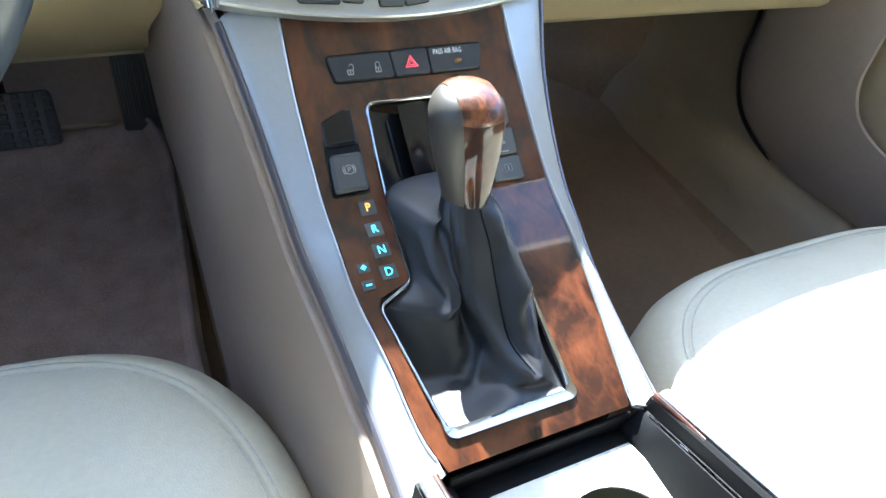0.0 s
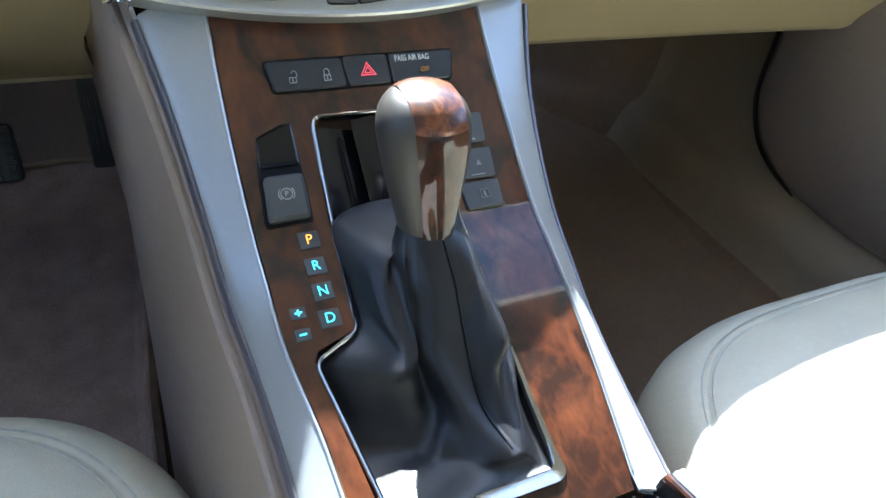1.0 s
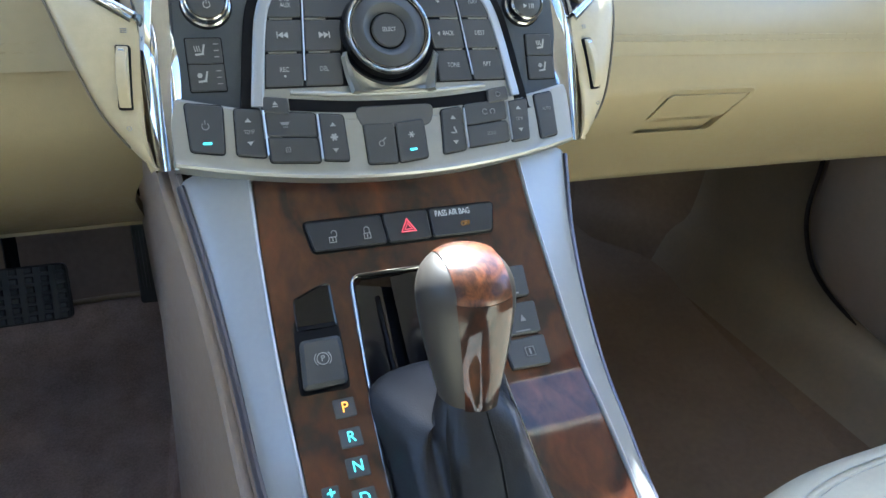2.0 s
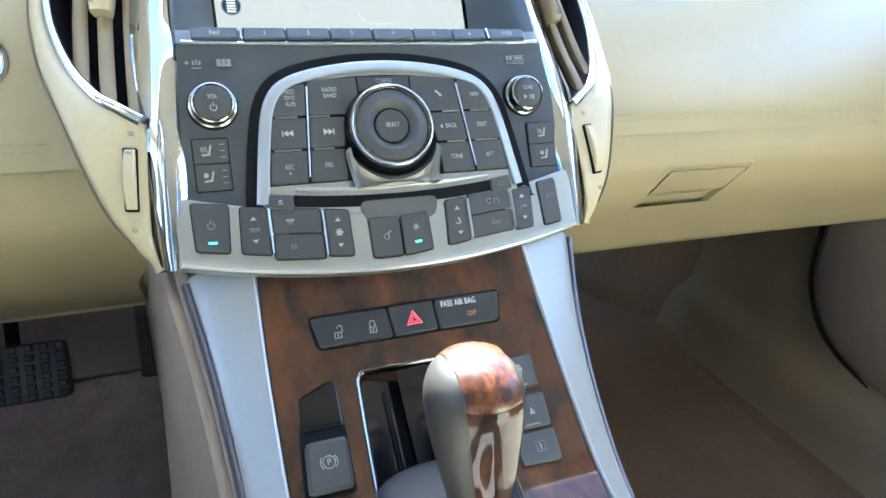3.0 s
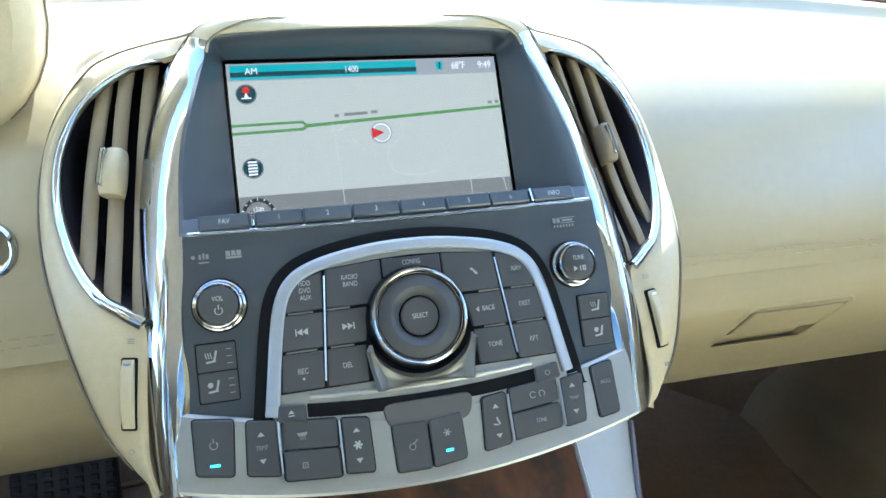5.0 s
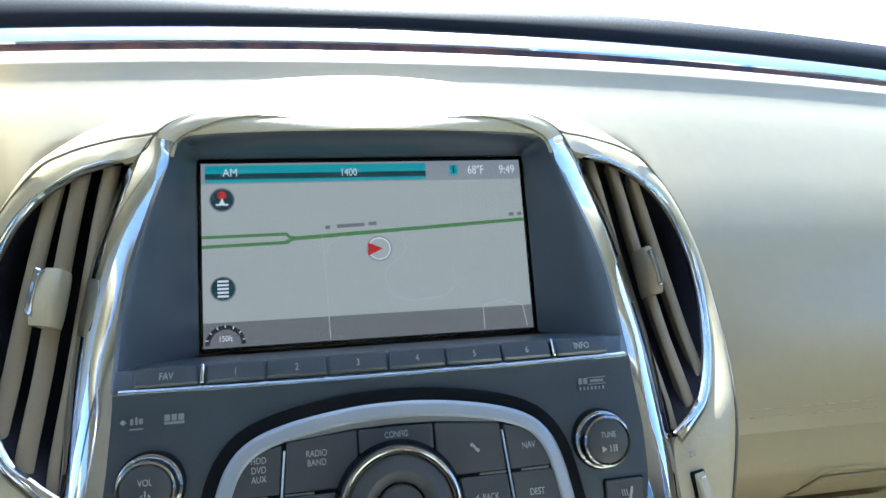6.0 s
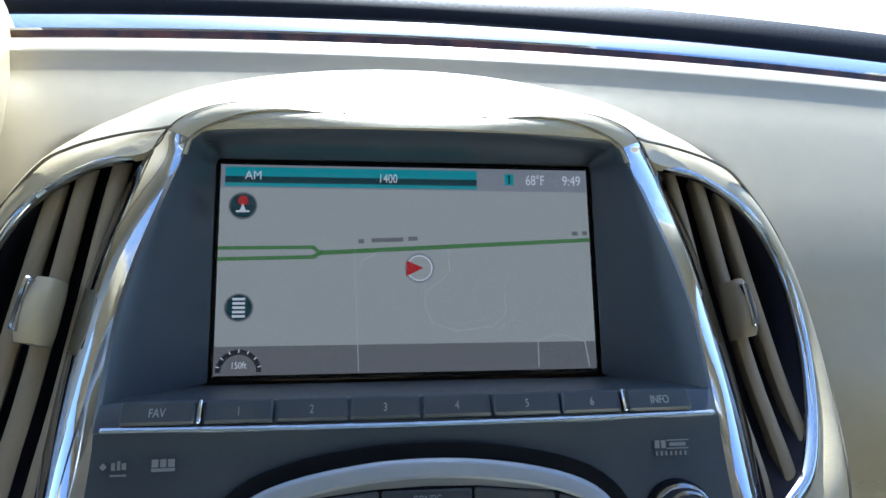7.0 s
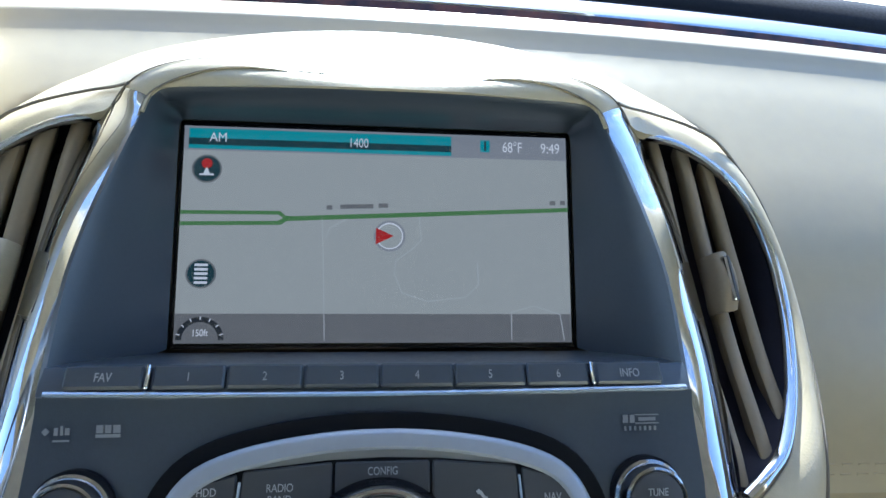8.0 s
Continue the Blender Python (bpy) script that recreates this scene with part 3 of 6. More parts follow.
# lip of the hood over the bezel
LIP = [((0.0, -0.0270, 0.0231), (0.0, -0.0185, 0.0264)), ((0.025, -0.0267, 0.0229), (0.026, -0.0183, 0.0268)), ((0.045, -0.0260, 0.0223), (0.047, -0.0180, 0.0278)), ((0.068, -0.0246, 0.0209), (0.0712, -0.0200, 0.0267)), ((0.086, -0.0232, 0.0195), (0.0880, -0.0226, 0.0208)), ((0.0932, -0.0232, 0.0176), (0.0948, -0.0236, 0.0172)), ((0.0964, -0.0296, 0.0104), (0.0972, -0.0300, 0.0104))]
rows = []
for t in spaced(0, 1, 6):
    line = []
    for p, q in LIP:
        m = Vector(p).lerp(Vector(q), t)
        b = math.sin(math.pi * t)
        line.append(Vector((m.x, m.y - 0.0006 * b, m.z + 0.0008 * b)))
    rows.append(spline([(-p.x, p.y, p.z) for p in line[:0:-1]] + line, 5))
part("hood_lip", shell(rows, 0.0015), SHIELD, stack, "cream satin lip of the screen hood")

# bright strips between the bezel and the vents
STRIP = [((0.040, -0.0182, 0.0277), (0.041, -0.0150, 0.0284)), ((0.0560, -0.0182, 0.0285), (0.0590, -0.0120, 0.0302)), ((0.0695, -0.0198, 0.0272), (0.0750, -0.0130, 0.0303)), ((0.0795, -0.0214, 0.0246), (0.0880, -0.0150, 0.0282)), ((0.0885, -0.0230, 0.0208), (0.0990, -0.0165, 0.0238)), ((0.0952, -0.0242, 0.0160), (0.1065, -0.0165, 0.0178)), ((0.0980, -0.029, 0.0085), (0.1130, -0.0140, 0.0100)), ((0.1035, -0.040, -0.006), (0.1230, -0.0185, -0.004)), ((0.1130, -0.054, -0.030), (0.1330, -0.036, -0.030)), ((0.1175, -0.080, -0.063), (0.1392, -0.062, -0.063)), ((0.1150, -0.107, -0.090), (0.1395, -0.094, -0.093)), ((0.1162, -0.1345, -0.125), (0.1378, -0.129, -0.125)), ((0.1180, -0.1535, -0.160), (0.1376, -0.151, -0.160)), ((0.1195, -0.1635, -0.1845), (0.1365, -0.163, -0.1845))]
for side in (-1, 1):
    cols = []
    for t in spaced(0, 1, 8):
        line = []
        for k, (p, q) in enumerate(STRIP):
            fat = (0.05, 0.10, 0.12, 0.15, 0.18, 0.22, 0.28, 0.34, 0.40, 0.55, 0.85, 1.0)[min(k, 11)]
            m = Vector(p).lerp(Vector(q), t)
            b = math.sin(math.pi * (0.06 + 0.88 * t)) * fat
            line.append((nudge(side * m.x, m.z), m.y - 0.0065 * b - 0.001, m.z + 0.0035 * b))
        cols.append(spline(line, 5))
    # cream stands in for the bright sky that the strip's upper end mirrors
    part("strip_sky_end", shell([c[:26] for c in cols], 0.003 * side), SHIELD, stack, "upper end of the chrome strip, its bright sky reflection put in as cream")
    part("trim_strip", shell([c[25:] for c in cols], 0.003 * side), STRIP_CHROME, stack, "dark polished chrome side strip")

for side in (-1, 1):
    for k in (0, 1):
        path = spline([(side * st[k][0], st[k][1] - 0.0016, st[k][2] + 0.0003) for st in STRIP[6::-1]], 5)
        part("lip_joint", sweep(path, [(0, -1, 1)] * len(path), lambda t: oval(0.0004 * (1.05 - t), 0.0004 * (1.05 - t), 6)), JOINT, stack, "dark hairline joint")

# dark hairline round the housing
for side in (-1, 1):
    pts = [(side * x, y, z) for x, y, z in ((0.1035, -0.0222, 0.0204), (0.113, -0.0110, 0.0172), (0.1252, -0.0048, 0.0145), (0.1414, -0.0050, 0.0105), (0.1515, -0.0068, 0.0071), (0.1632, -0.0056, 0.0012))]
    for x, z in ((0.1745, -0.0105), (0.1850, -0.026), (0.1915, -0.045), (0.1938, -0.064), (0.1893, -0.089), (0.1795, -0.1095), (0.1705, -0.1325), (0.1595, -0.1565), (0.1475, -0.1725)):
        pts.append((side * x, shield_y(x, z) + 0.0035, z))
    path = spline(pts, 4)
    part("panel_gap", sweep(path, [(side * 0.6, -1, 0.5)] * len(path), oval(0.0007, 0.0008, 6)), JOINT, stack, "dark hairline joint")

# bezel round the screen
SC = Sheet((0, 0, 0), (1, 0, 0), (0, 0.485, 0.875))
rim = spline([(-0.1145, -0.104, -0.0725), (-0.1132, -0.080, -0.045), (-0.1105, -0.065, -0.029), (-0.1050, -0.050, -0.012), (-0.0970, -0.029, 0.010), (-0.0930, -0.0215, 0.0175), (-0.086, -0.0215, 0.0192), (-0.045, -0.0245, 0.0220), (0, -0.0255, 0.0228), (0.045, -0.0245, 0.0220), (0.086, -0.0215, 0.0192), (0.0930, -0.0215, 0.0175), (0.0970, -0.029, 0.010), (0.1050, -0.050, -0.012), (0.1105, -0.065, -0.029), (0.1132, -0.080, -0.045), (0.1140, -0.104, -0.0725)], 4)
inner_c = [(-0.0905, -0.1000), (-0.0905, -0.066), (-0.0905, -0.048), (-0.0905, -0.030), (-0.0905, -0.006), (-0.0895, 0.0015), (-0.083, 0.0022), (-0.045, 0.0022), (0, 0.0022), (0.045, 0.0022), (0.083, 0.0022), (0.0895, 0.0015), (0.0905, -0.006), (0.0905, -0.030), (0.0905, -0.048), (0.0905, -0.066), (0.0905, -0.1000)]
inner = spline([SC(u, v, 0.001) for u, v in inner_c], 4)
rows = [[a + (b - a) * t for a, b in zip(rim, inner)] for t in (0.0, 0.06, 0.35, 0.7, 0.94, 1.0)]
for p in rows[1]:
    p.y -= 0.0012
for p in rows[2]:
    p.y -= 0.0045
part("bezel", shell(rows, -0.003), GREY, stack, "dark blue-grey screen bezel")
LEDGE = [(-0.1072, -0.0722), (-0.1030, -0.0690), (-0.0985, -0.0662), (-0.090, -0.0690), (-0.075, -0.0760), (-0.0505, -0.0880)]
part("screen_ledge", shell([[(x * (1 - 0.16 * max(0, y + 0.0985) / 0.048 * 0.9), y, z) for x in spaced(-0.1150, 0.1145, 20)] for y, z in LEDGE], 0.003), GREY, stack)

# display
screen = part("screen", plate(SC, rect(-0.0905, -0.1000, 0.0905, 0.0025), -0.0012, 0.006, 0.0004), GLOSS, stack, "navigation display showing a street map")
X = lambda s: -0.0885 + 0.177 * s
V = lambda t: -0.0976 * t


def lit(name, pts, mat, n):
    return marks(SC, [[(X(s), V(t)) for s, t in pts]], mat, screen, n, name, 0.0001)


def quad(s0, t0, s1, t1):
    return [(s0, t1), (s1, t1), (s1, t0), (s0, t0)]


lit("map_field", quad(0, 0, 1, 1), SCREEN_MAP, -0.0008)
lit("status_band", quad(0, 0, 1, 0.115), SCREEN_RING, -0.0006)
lit("lower_band", quad(0, 0.868, 1, 1), SCREEN_BAND, -0.0006)
lit("title_bar", quad(0.012, 0.012, 0.685, 0.058), SCREEN_BAR, -0.0004)
lit("title_bar", quad(0.012, 0.058, 0.685, 0.090), SCREEN_BAR_DARK, -0.0004)
lit("title_bar", quad(0.012, 0.090, 0.685, 0.108), SCREEN_BAR, -0.0004)
for pts in ([(0, 0.400), (0.245, 0.395), (0.262, 0.425), (0.262, 0.445), (0.255, 0.432), (0.240, 0.412), (0, 0.417)], [(0, 0.452), (0.240, 0.442), (0.262, 0.415), (0.272, 0.425), (0.247, 0.460), (0, 0.470)], [(0.258, 0.420), (1.0, 0.352), (1.0, 0.372), (0.258, 0.442)]):
    lit("road_line", pts[::-1], SCREEN_ROAD, -0.0004)
LANES = [[(0.350, 0.42), (0.355, 0.60), (0.362, 0.99)], [(0.36, 0.52), (0.37, 0.47), (0.42, 0.42)], [(0.60, 0.41), (0.605, 0.52), (0.585, 0.56)], [(0.585, 0.56), (0.54, 0.62), (0.535, 0.68), (0.555, 0.77), (0.62, 0.81), (0.72, 0.79), (0.755, 0.73), (0.752, 0.62)], [(0.84, 0.86), (0.84, 0.99)], [(0.84, 0.86), (0.90, 0.83), (0.97, 0.87), (0.98, 0.99)]]
for lane in LANES:
    polys = []
    for (s0, t0), (s1, t1) in zip(lane[:-1], lane[1:]):
        a, b = Vector((X(s0), V(t0))), Vector((X(s1), V(t1)))
        d = (b - a).normalized()
        w = Vector((-d.y, d.x)) * 0.00022
        polys.append([a - w, b - w, b + w, a + w])
    marks(SC, polys, SCREEN_LANE, screen, -0.0004, "street_line", 0.0001)
lettering(SC, "AM", 0.0060, X(0.085), V(0.055), SCREEN_TEXT, screen, 0.0, wide=0.9)
lettering(SC, "1400", 0.0062, X(0.44), V(0.062), SCREEN_TEXT, screen, 0.0, wide=0.75)
lettering(SC, "68\u00b0F", 0.0072, X(0.850), V(0.060), SCREEN_TEXT, screen, 0.0, wide=0.72)
lettering(SC, "9:49", 0.0070, X(0.955), V(0.060), SCREEN_TEXT, screen, 0.0, wide=0.8)
marks(SC, [disc(X(0.776), V(0.055), 0.0026, 4), bar(X(0.776), V(0.055), 0.0044, 0.0056)], SCREEN_BAR, screen, -0.0002, "thermometer_icon")
marks(SC, [bar(X(0.776), V(0.055), 0.0008, 0.0044)], SCREEN_DARK, screen, 0.0002, "thermometer_icon")
# street name and far street name as plain bars
marks(SC, [bar(X(0.368 + dx), V(0.374 - dx * 0.10), w, 0.0019, 2) for dx, w in ((0, 0.0026), (0.070, 0.0150), (0.138, 0.0044))], SCREEN_BAND, screen, -0.0002, "street_name_bar")
marks(SC, [bar(X(0.958), V(0.330), 0.0026, 0.0019), bar(X(0.986), V(0.328), 0.0022, 0.0019)], SCREEN_BAND, screen, -0.0002, "street_name_bar")
# position arrow, compass, list and scale icons
marks(SC, ring_polys(X(0.523), V(0.505), 0.0062, 0.0010, 24), SCREEN_RING, screen, -0.0002, "position_ring")
marks(SC, ring_polys(X(0.523), V(0.505), 0.0056, 0.0006, 24), SCREEN_TEXT, screen, -0.0002, "position_ring")
marks(SC, [[(X(0.487), V(0.545)), (X(0.533), V(0.505)), (X(0.488), V(0.468))]], SCREEN_RED, screen, 0.0, "position_arrow")
for s, t in ((0.060, 0.205), (0.058, 0.690)):
    marks(SC, [disc(X(s), V(t), 0.0062, 24)], SCREEN_BAR_DARK, screen, -0.0002, "round_icon")
    marks(SC, ring_polys(X(s), V(t), 0.0058, 0.0007, 24), SCREEN_BAND, screen, 0.0, "round_icon")
marks(SC, [disc(X(0.060), V(0.180), 0.0024, 10)], SCREEN_RED, screen, 0.0001, "compass_needle")
marks(SC, [bar(X(0.060), V(0.232), 0.0062, 0.0008), [(X(0.052), V(0.228)), (X(0.068), V(0.228)), (X(0.060), V(0.195))]], SCREEN_TEXT, screen, 0.0002, "compass_needle")
marks(SC, [bar(X(0.058), V(0.650 + 0.02 * k), 0.0056, 0.0011) for k in range(5)], SCREEN_TEXT, screen, 0.0001, "list_icon")
marks(SC, ring_polys(X(0.062), V(0.985), 0.0078, 0.0022, 20, 0, 180), SCREEN_DARK, screen, -0.0002, "scale_icon")
marks(SC, [bar(X(0.062) + 0.0094 * math.cos(radians(a)), V(0.985) + 0.0094 * math.sin(radians(a)), 0.0005, 0.0014, a - 90) for a in range(15, 180, 25)], SCREEN_TEXT, screen, 0.0, "scale_icon")
lettering(SC, "150ft", 0.0042, X(0.062), V(0.955), SCREEN_TEXT, screen, 0.0002, wide=0.8)

# preset buttons under the screen
PB = Sheet((0, -0.1064, -0.0708), (1, 0, 0), (0, 0.757, 0.655))
cuts = [-0.1072, -0.0810, -0.0787, -0.0540, -0.0277, -0.0012, 0.0253, 0.0518, 0.0757, 0.0777, 0.1040]
for (u0, u1), word in zip(((cuts[0], cuts[1]), (cuts[2], cuts[3]), (cuts[3], cuts[4]), (cuts[4], cuts[5]), (cuts[5], cuts[6]), (cuts[6], cuts[7]), (cuts[7], cuts[8]), (cuts[9], cuts[10])), ("FAV", "1", "2", "3", "4", "5", "6", "INFO")):
    b = part("preset_button", plate(PB, rect(u0 + 0.0003, 0.0004, u1 - 0.0003, 0.0089, 0.0012), 0.0016, 0.006, 0.0009), GREY, stack)
    lettering(PB, word, 0.0044, (u0 + u1) / 2, 0.0042, INK, b, 0.0018, wide=0.75)
for u in (-0.0798, 0.0767):
    part("preset_divider", plate(PB, rect(u - 0.0007, 0.0002, u + 0.0007, 0.0088, 0.0005), 0.0024, 0.006, 0.0004), CHROME, stack, "chrome divider")

# faceplate
FACE = [(-0.157, -0.1565), (-0.137, -0.145), (-0.105, -0.1275), (-0.083, -0.1120), (-0.0735, -0.1062)]
rows = []
for z in (-0.1605, -0.150, -0.140, -0.130, -0.120, -0.110, -0.100, -0.092, -0.084, -0.078, -0.0745, -0.0725):
    half = interp(z, [(-0.165, 0.1225), (-0.12, 0.1185), (-0.0725, 0.1150)])
    rows.append([(nudge(x, z) if x > 0.08 else x, interp(z, FACE) - (0.0008 if z > -0.076 else 0), z) for x in spaced(-half, half, 24)])
rows.append([(x * 0.995, -0.1022, -0.0716) for x in spaced(-0.1150, 0.1145, 24)])
part("faceplate", shell(rows, 0.006), GREY, stack, "dark blue-grey audio faceplate")


def arch(grow):
    half = [(0.0838, -0.168), (0.0825, -0.158), (0.0785, -0.135), (0.0760, -0.1205), (0.0725, -0.106), (0.067, -0.0965), (0.058, -0.0905), (0.042, -0.0862), (0.020, -0.0833), (0.0, -0.0825)]
    pts = [(x, z) for x, z in half] + [(-x, z) for x, z in half[-2::-1]]
    out = spline([(x, z * KV, 0) for x, z in pts], 3)
    out = [Vector((p.x, p.y)) for p in out]
    return inset(out, -grow) if grow else out


part("recess", plate(FP, [Vector((p.x, max(p.y, -0.158 * KV))) for p in arch(0.0075)], 0.0008, 0.012, 0.0004), BLACK, stack, "black recess round the control panel")
panel = part("control_panel", plate(FP, arch(0.0), 0.002, 0.016, 0.0032), PANEL_SILVER, stack, "silver-rimmed audio control panel")

line = arch(-0.0022)
line = [FP(p.x, p.y, 0.0012) for p in line if p.y > -0.153 * KV]
part("panel_rim", sweep(line, [FP.n] * len(line), [(0.0042, -0.004), (0.0041, 0.0008), (0.0034, 0.0018), (0.0020, 0.0024), (-0.0016, 0.0032), (-0.0026, 0.0028), (-0.0030, -0.002)]), SILVER, panel, "bright satin rim")
# metallic bead in place of the thin highlight along the faceplate's top edge
edge = [(x, -0.1068, -0.0728 + 0.0012 * (x / 0.1125) ** 2) for x in spaced(-0.1125, 0.1125, 24)]
part("faceplate_edge", sweep(edge, [(0, -0.7, 0.7)] * 25, oval(0.0012, 0.0012, 8)), EDGE_HIGHLIGHT, stack, "highlight on the upper edge of the faceplate, put in as a bright bead")

EDGE = [(-0.1425, 0.0740), (-0.1255, 0.0720), (-0.109, 0.0692), (-0.097, 0.0655), (-0.0925, 0.0615)]
MID = [(-0.1425, 0.0522), (-0.0925, 0.0468)]
INNER = [(-0.1430, 0.0300), (-0.127, 0.0292), (-0.110, 0.0262), (-0.0900, 0.0185)]
BANDS = ((-0.0940, -0.1088), (-0.1102, -0.1252), (-0.1266, -0.1422))
WORDS_L = ((("HDD\nDVD\nAUX",), ("RADIO\nBAND",)), (("<<",), (">>",)), (("REC",), ("DEL",)))
WORDS_R = ((("NAV",), ("phone",)), (("DEST",), ("BACK",)), (("RPT",), ("TONE",)))
bed = [(0.0744, -0.1428), (0.0724, -0.1255), (0.0696, -0.109), (0.0657, -0.0985), (0.0602, -0.0944), (0.0480, -0.0917), (0.0190, -0.0893), (0.0, -0.0888)]
part("button_bed", plate(FP, on_fp(bed + [(-x, z) for x, z in bed[-2::-1]]), 0.0027, 0.0, 0.0003), BLACK, panel)
for side in (-1, 1):
    for r, (zt, zb) in enumerate(BANDS):
        for c in (0, 1):
            if c == 0:
                if r == 0:
                    pts = [(interp(zb, MID) + 0.0008, zb), (interp(zb, EDGE), zb), (interp(-0.100, EDGE), -0.1000), (0.0600, -0.0948), (0.0480, -0.0924)]
                else:
                    pts = [(interp(zb, MID) + 0.0008, zb), (interp(zb, EDGE), zb), (interp(zt, EDGE), zt), (interp(zt, MID) + 0.0008, zt)]
            else:
                if r == 0:
                    pts = [(0.0170, zb), (interp(zb, MID) - 0.0008, zb), (0.0462, -0.0917), (0.0170, -0.0897)]
                else:
                    pts = [(interp(zb, INNER), zb), (interp(zb, MID) - 0.0008, zb), (interp(zt, MID) - 0.0008, zt), (interp(zt, INNER), zt)]
            pts = [(side * x, z) for x, z in pts]
            b = part("audio_button", plate(FP, rounded(on_fp(pts), 0.0012, 3), 0.0036, 0.0, 0.0005), BUTTON, panel)
            cx, cz = sum(p[0] for p in pts) / len(pts), sum(p[1] for p in pts) / len(pts)
            word = ((WORDS_L if side < 0 else WORDS_R)[r][c])[0]
            u, v, top = cx + (side * 0.002 if r == 0 and c == 1 else 0.0), cz * KV, 0.0039
            if word in ("<<", ">>"):
                g = -1 if word == "<<" else 1
                marks(FP, [[(u + g * (k + 0.0022), v), (u + g * (k - 0.0006), v + 0.0018), (u + g * (k - 0.0006), v - 0.0018)][::g] for k in (-0.0018, 0.0010)] + [bar(u + g * 0.0036, v, 0.0006, 0.0036)], INK, b, top)
            elif word == "phone":
                marks(FP, [bar(u + 0.0002, v - 0.0002, 0.0010, 0.0034, 35), bar(u - 0.0012, v + 0.0011, 0.0013, 0.0013, 35), bar(u + 0.0014, v - 0.0014, 0.0013, 0.0013, 35)], INK, b, top)
            elif word == "BACK":
                lettering(FP, word, 0.0040, u + 0.0012, v, INK, b, top, wide=0.72)
                marks(FP, [[(u - 0.0062, v), (u - 0.0044, v + 0.0014), (u - 0.0044, v - 0.0014)][::-1]], INK, b, top)
            elif "\n" in word:
                lettering(FP, word, 0.0037, u + (0.0012 if word.startswith("HDD") else 0.0), v + (0.0010 if word.startswith("HDD") else 0.0022), INK, b, top, wide=0.78)
            else:
                lettering(FP, word, 0.0040, u, v, INK, b, top, wide=0.75)
                if word == "REC":
                    marks(FP, [disc(u, v - 0.0036, 0.0007, 10)], INK, b, top)
        # bright hairlines between the rows
        if r < 2:
            for x0, x1 in ((0.0545, interp(zb, EDGE) - 0.002), (0.0355, 0.0475)):
                z = zb - 0.0007
                part("divider", plate(FP, on_fp([(min(side * x0, side * x1), z - 0.0004), (max(side * x0, side * x1), z - 0.0004), (max(side * x0, side * x1), z + 0.0004), (min(side * x0, side * x1), z + 0.0004)]), 0.0034, 0.0, 0.0002), BRACKET, panel)
    a, b2 = (side * interp(-0.0945, MID), -0.0945), (side * interp(-0.1395, MID), -0.1395)
    path = [FP(x, z * KV, 0.0036) for x, z in (a, ((a[0] + b2[0]) / 2, -0.117), b2)]
    part("divider", sweep(path, [FP.n] * 3, oval(0.0005, 0.0007, 8)), RIM_SILVER, panel, "chrome upright divider")
b = part("audio_button", plate(FP, rounded(on_fp([(-0.0160, -0.106), (0.0160, -0.106), (0.0160, -0.0898), (-0.0160, -0.0898)]), 0.001, 3), 0.0036, 0.0, 0.0005), BUTTON, panel)
lettering(FP, "CONFIG", 0.0038, 0.0, -0.0925 * KV, INK, b, 0.0039, wide=0.72)

# selector dial
DIAL = FP.at(-0.0005, -0.1176 * KV)
dial = part("selector_dial", lathe(DIAL, [(0.0279, 0.0), (0.0279, 0.0035), (0.0271, 0.0062), (0.0258, 0.0085)], 64), GLOSS, panel, "round selector dial")
part("dial_ring", lathe(DIAL, [(0.0256, 0.005), (0.0262, 0.0086), (0.0260, 0.0104), (0.0252, 0.0116), (0.0243, 0.0120), (0.0237, 0.0116), (0.0235, 0.0102), (0.0231, 0.0104), (0.0229, 0.0112), (0.0225, 0.0112), (0.0223, 0.007)], 64), RING_CHROME, dial, "chrome dial ring with a groove")
part("dial_face", lathe(DIAL, [(0.0223, 0.006), (0.0222, 0.0098), (0.0216, 0.0106), (0.0191, 0.0112), (0.0172, 0.0122), (0.0156, 0.0124), (0.0140, 0.0116), (0.0124, 0.0098), (0.0110, 0.0088), (0.0106, 0.0070)], 64), BUTTON, dial)
part("select_gap", lathe(DIAL, [(0.0107, 0.004), (0.0107, 0.0082), (0.0098, 0.0082)], 48), BLACK, dial, "dark gap round the button")
part("select_button", lathe(DIAL, [(0.0100, 0.006), (0.0100, 0.0096), (0.0093, 0.0103), (0.0050, 0.0101)], 48), BUTTON, dial)
lettering(DIAL, "SELECT", 0.0036, 0.0, 0.0, INK, dial, 0.0110, wide=0.72)
# bracket under the dial and the disc slot
rows = []
for f in spaced(0, 1, 10):
    row = []
    for t in spaced(-1, 1, 28):
        w = 0.0300 - 0.0040 * f
        x = w * t
        ringz = -0.1168 - math.sqrt(max(0.0, 0.0305 ** 2 - min(abs(x), 0.0300) ** 2)) * 0.8423
        top = max(ringz, -0.1435) if abs(t) < 0.93 else -0.1300
        z = top + (-0.1478 - top) * f
        n = 0.0042 - 0.0030 * math.sin(math.pi * min(1.0, f * 0.9)) + 0.0034 * max(0.0, abs(t) - 0.80) / 0.20
        row.append(FP(-0.0005 + x, z * KV, n))
    rows.append(row)
part("dial_bracket", shell(rows, 0.003), BRACKET, panel, "curved silver bowl under the dial")


def smile(x, z, sag):
    return z - sag * (1 - (x / 0.0625) ** 2)


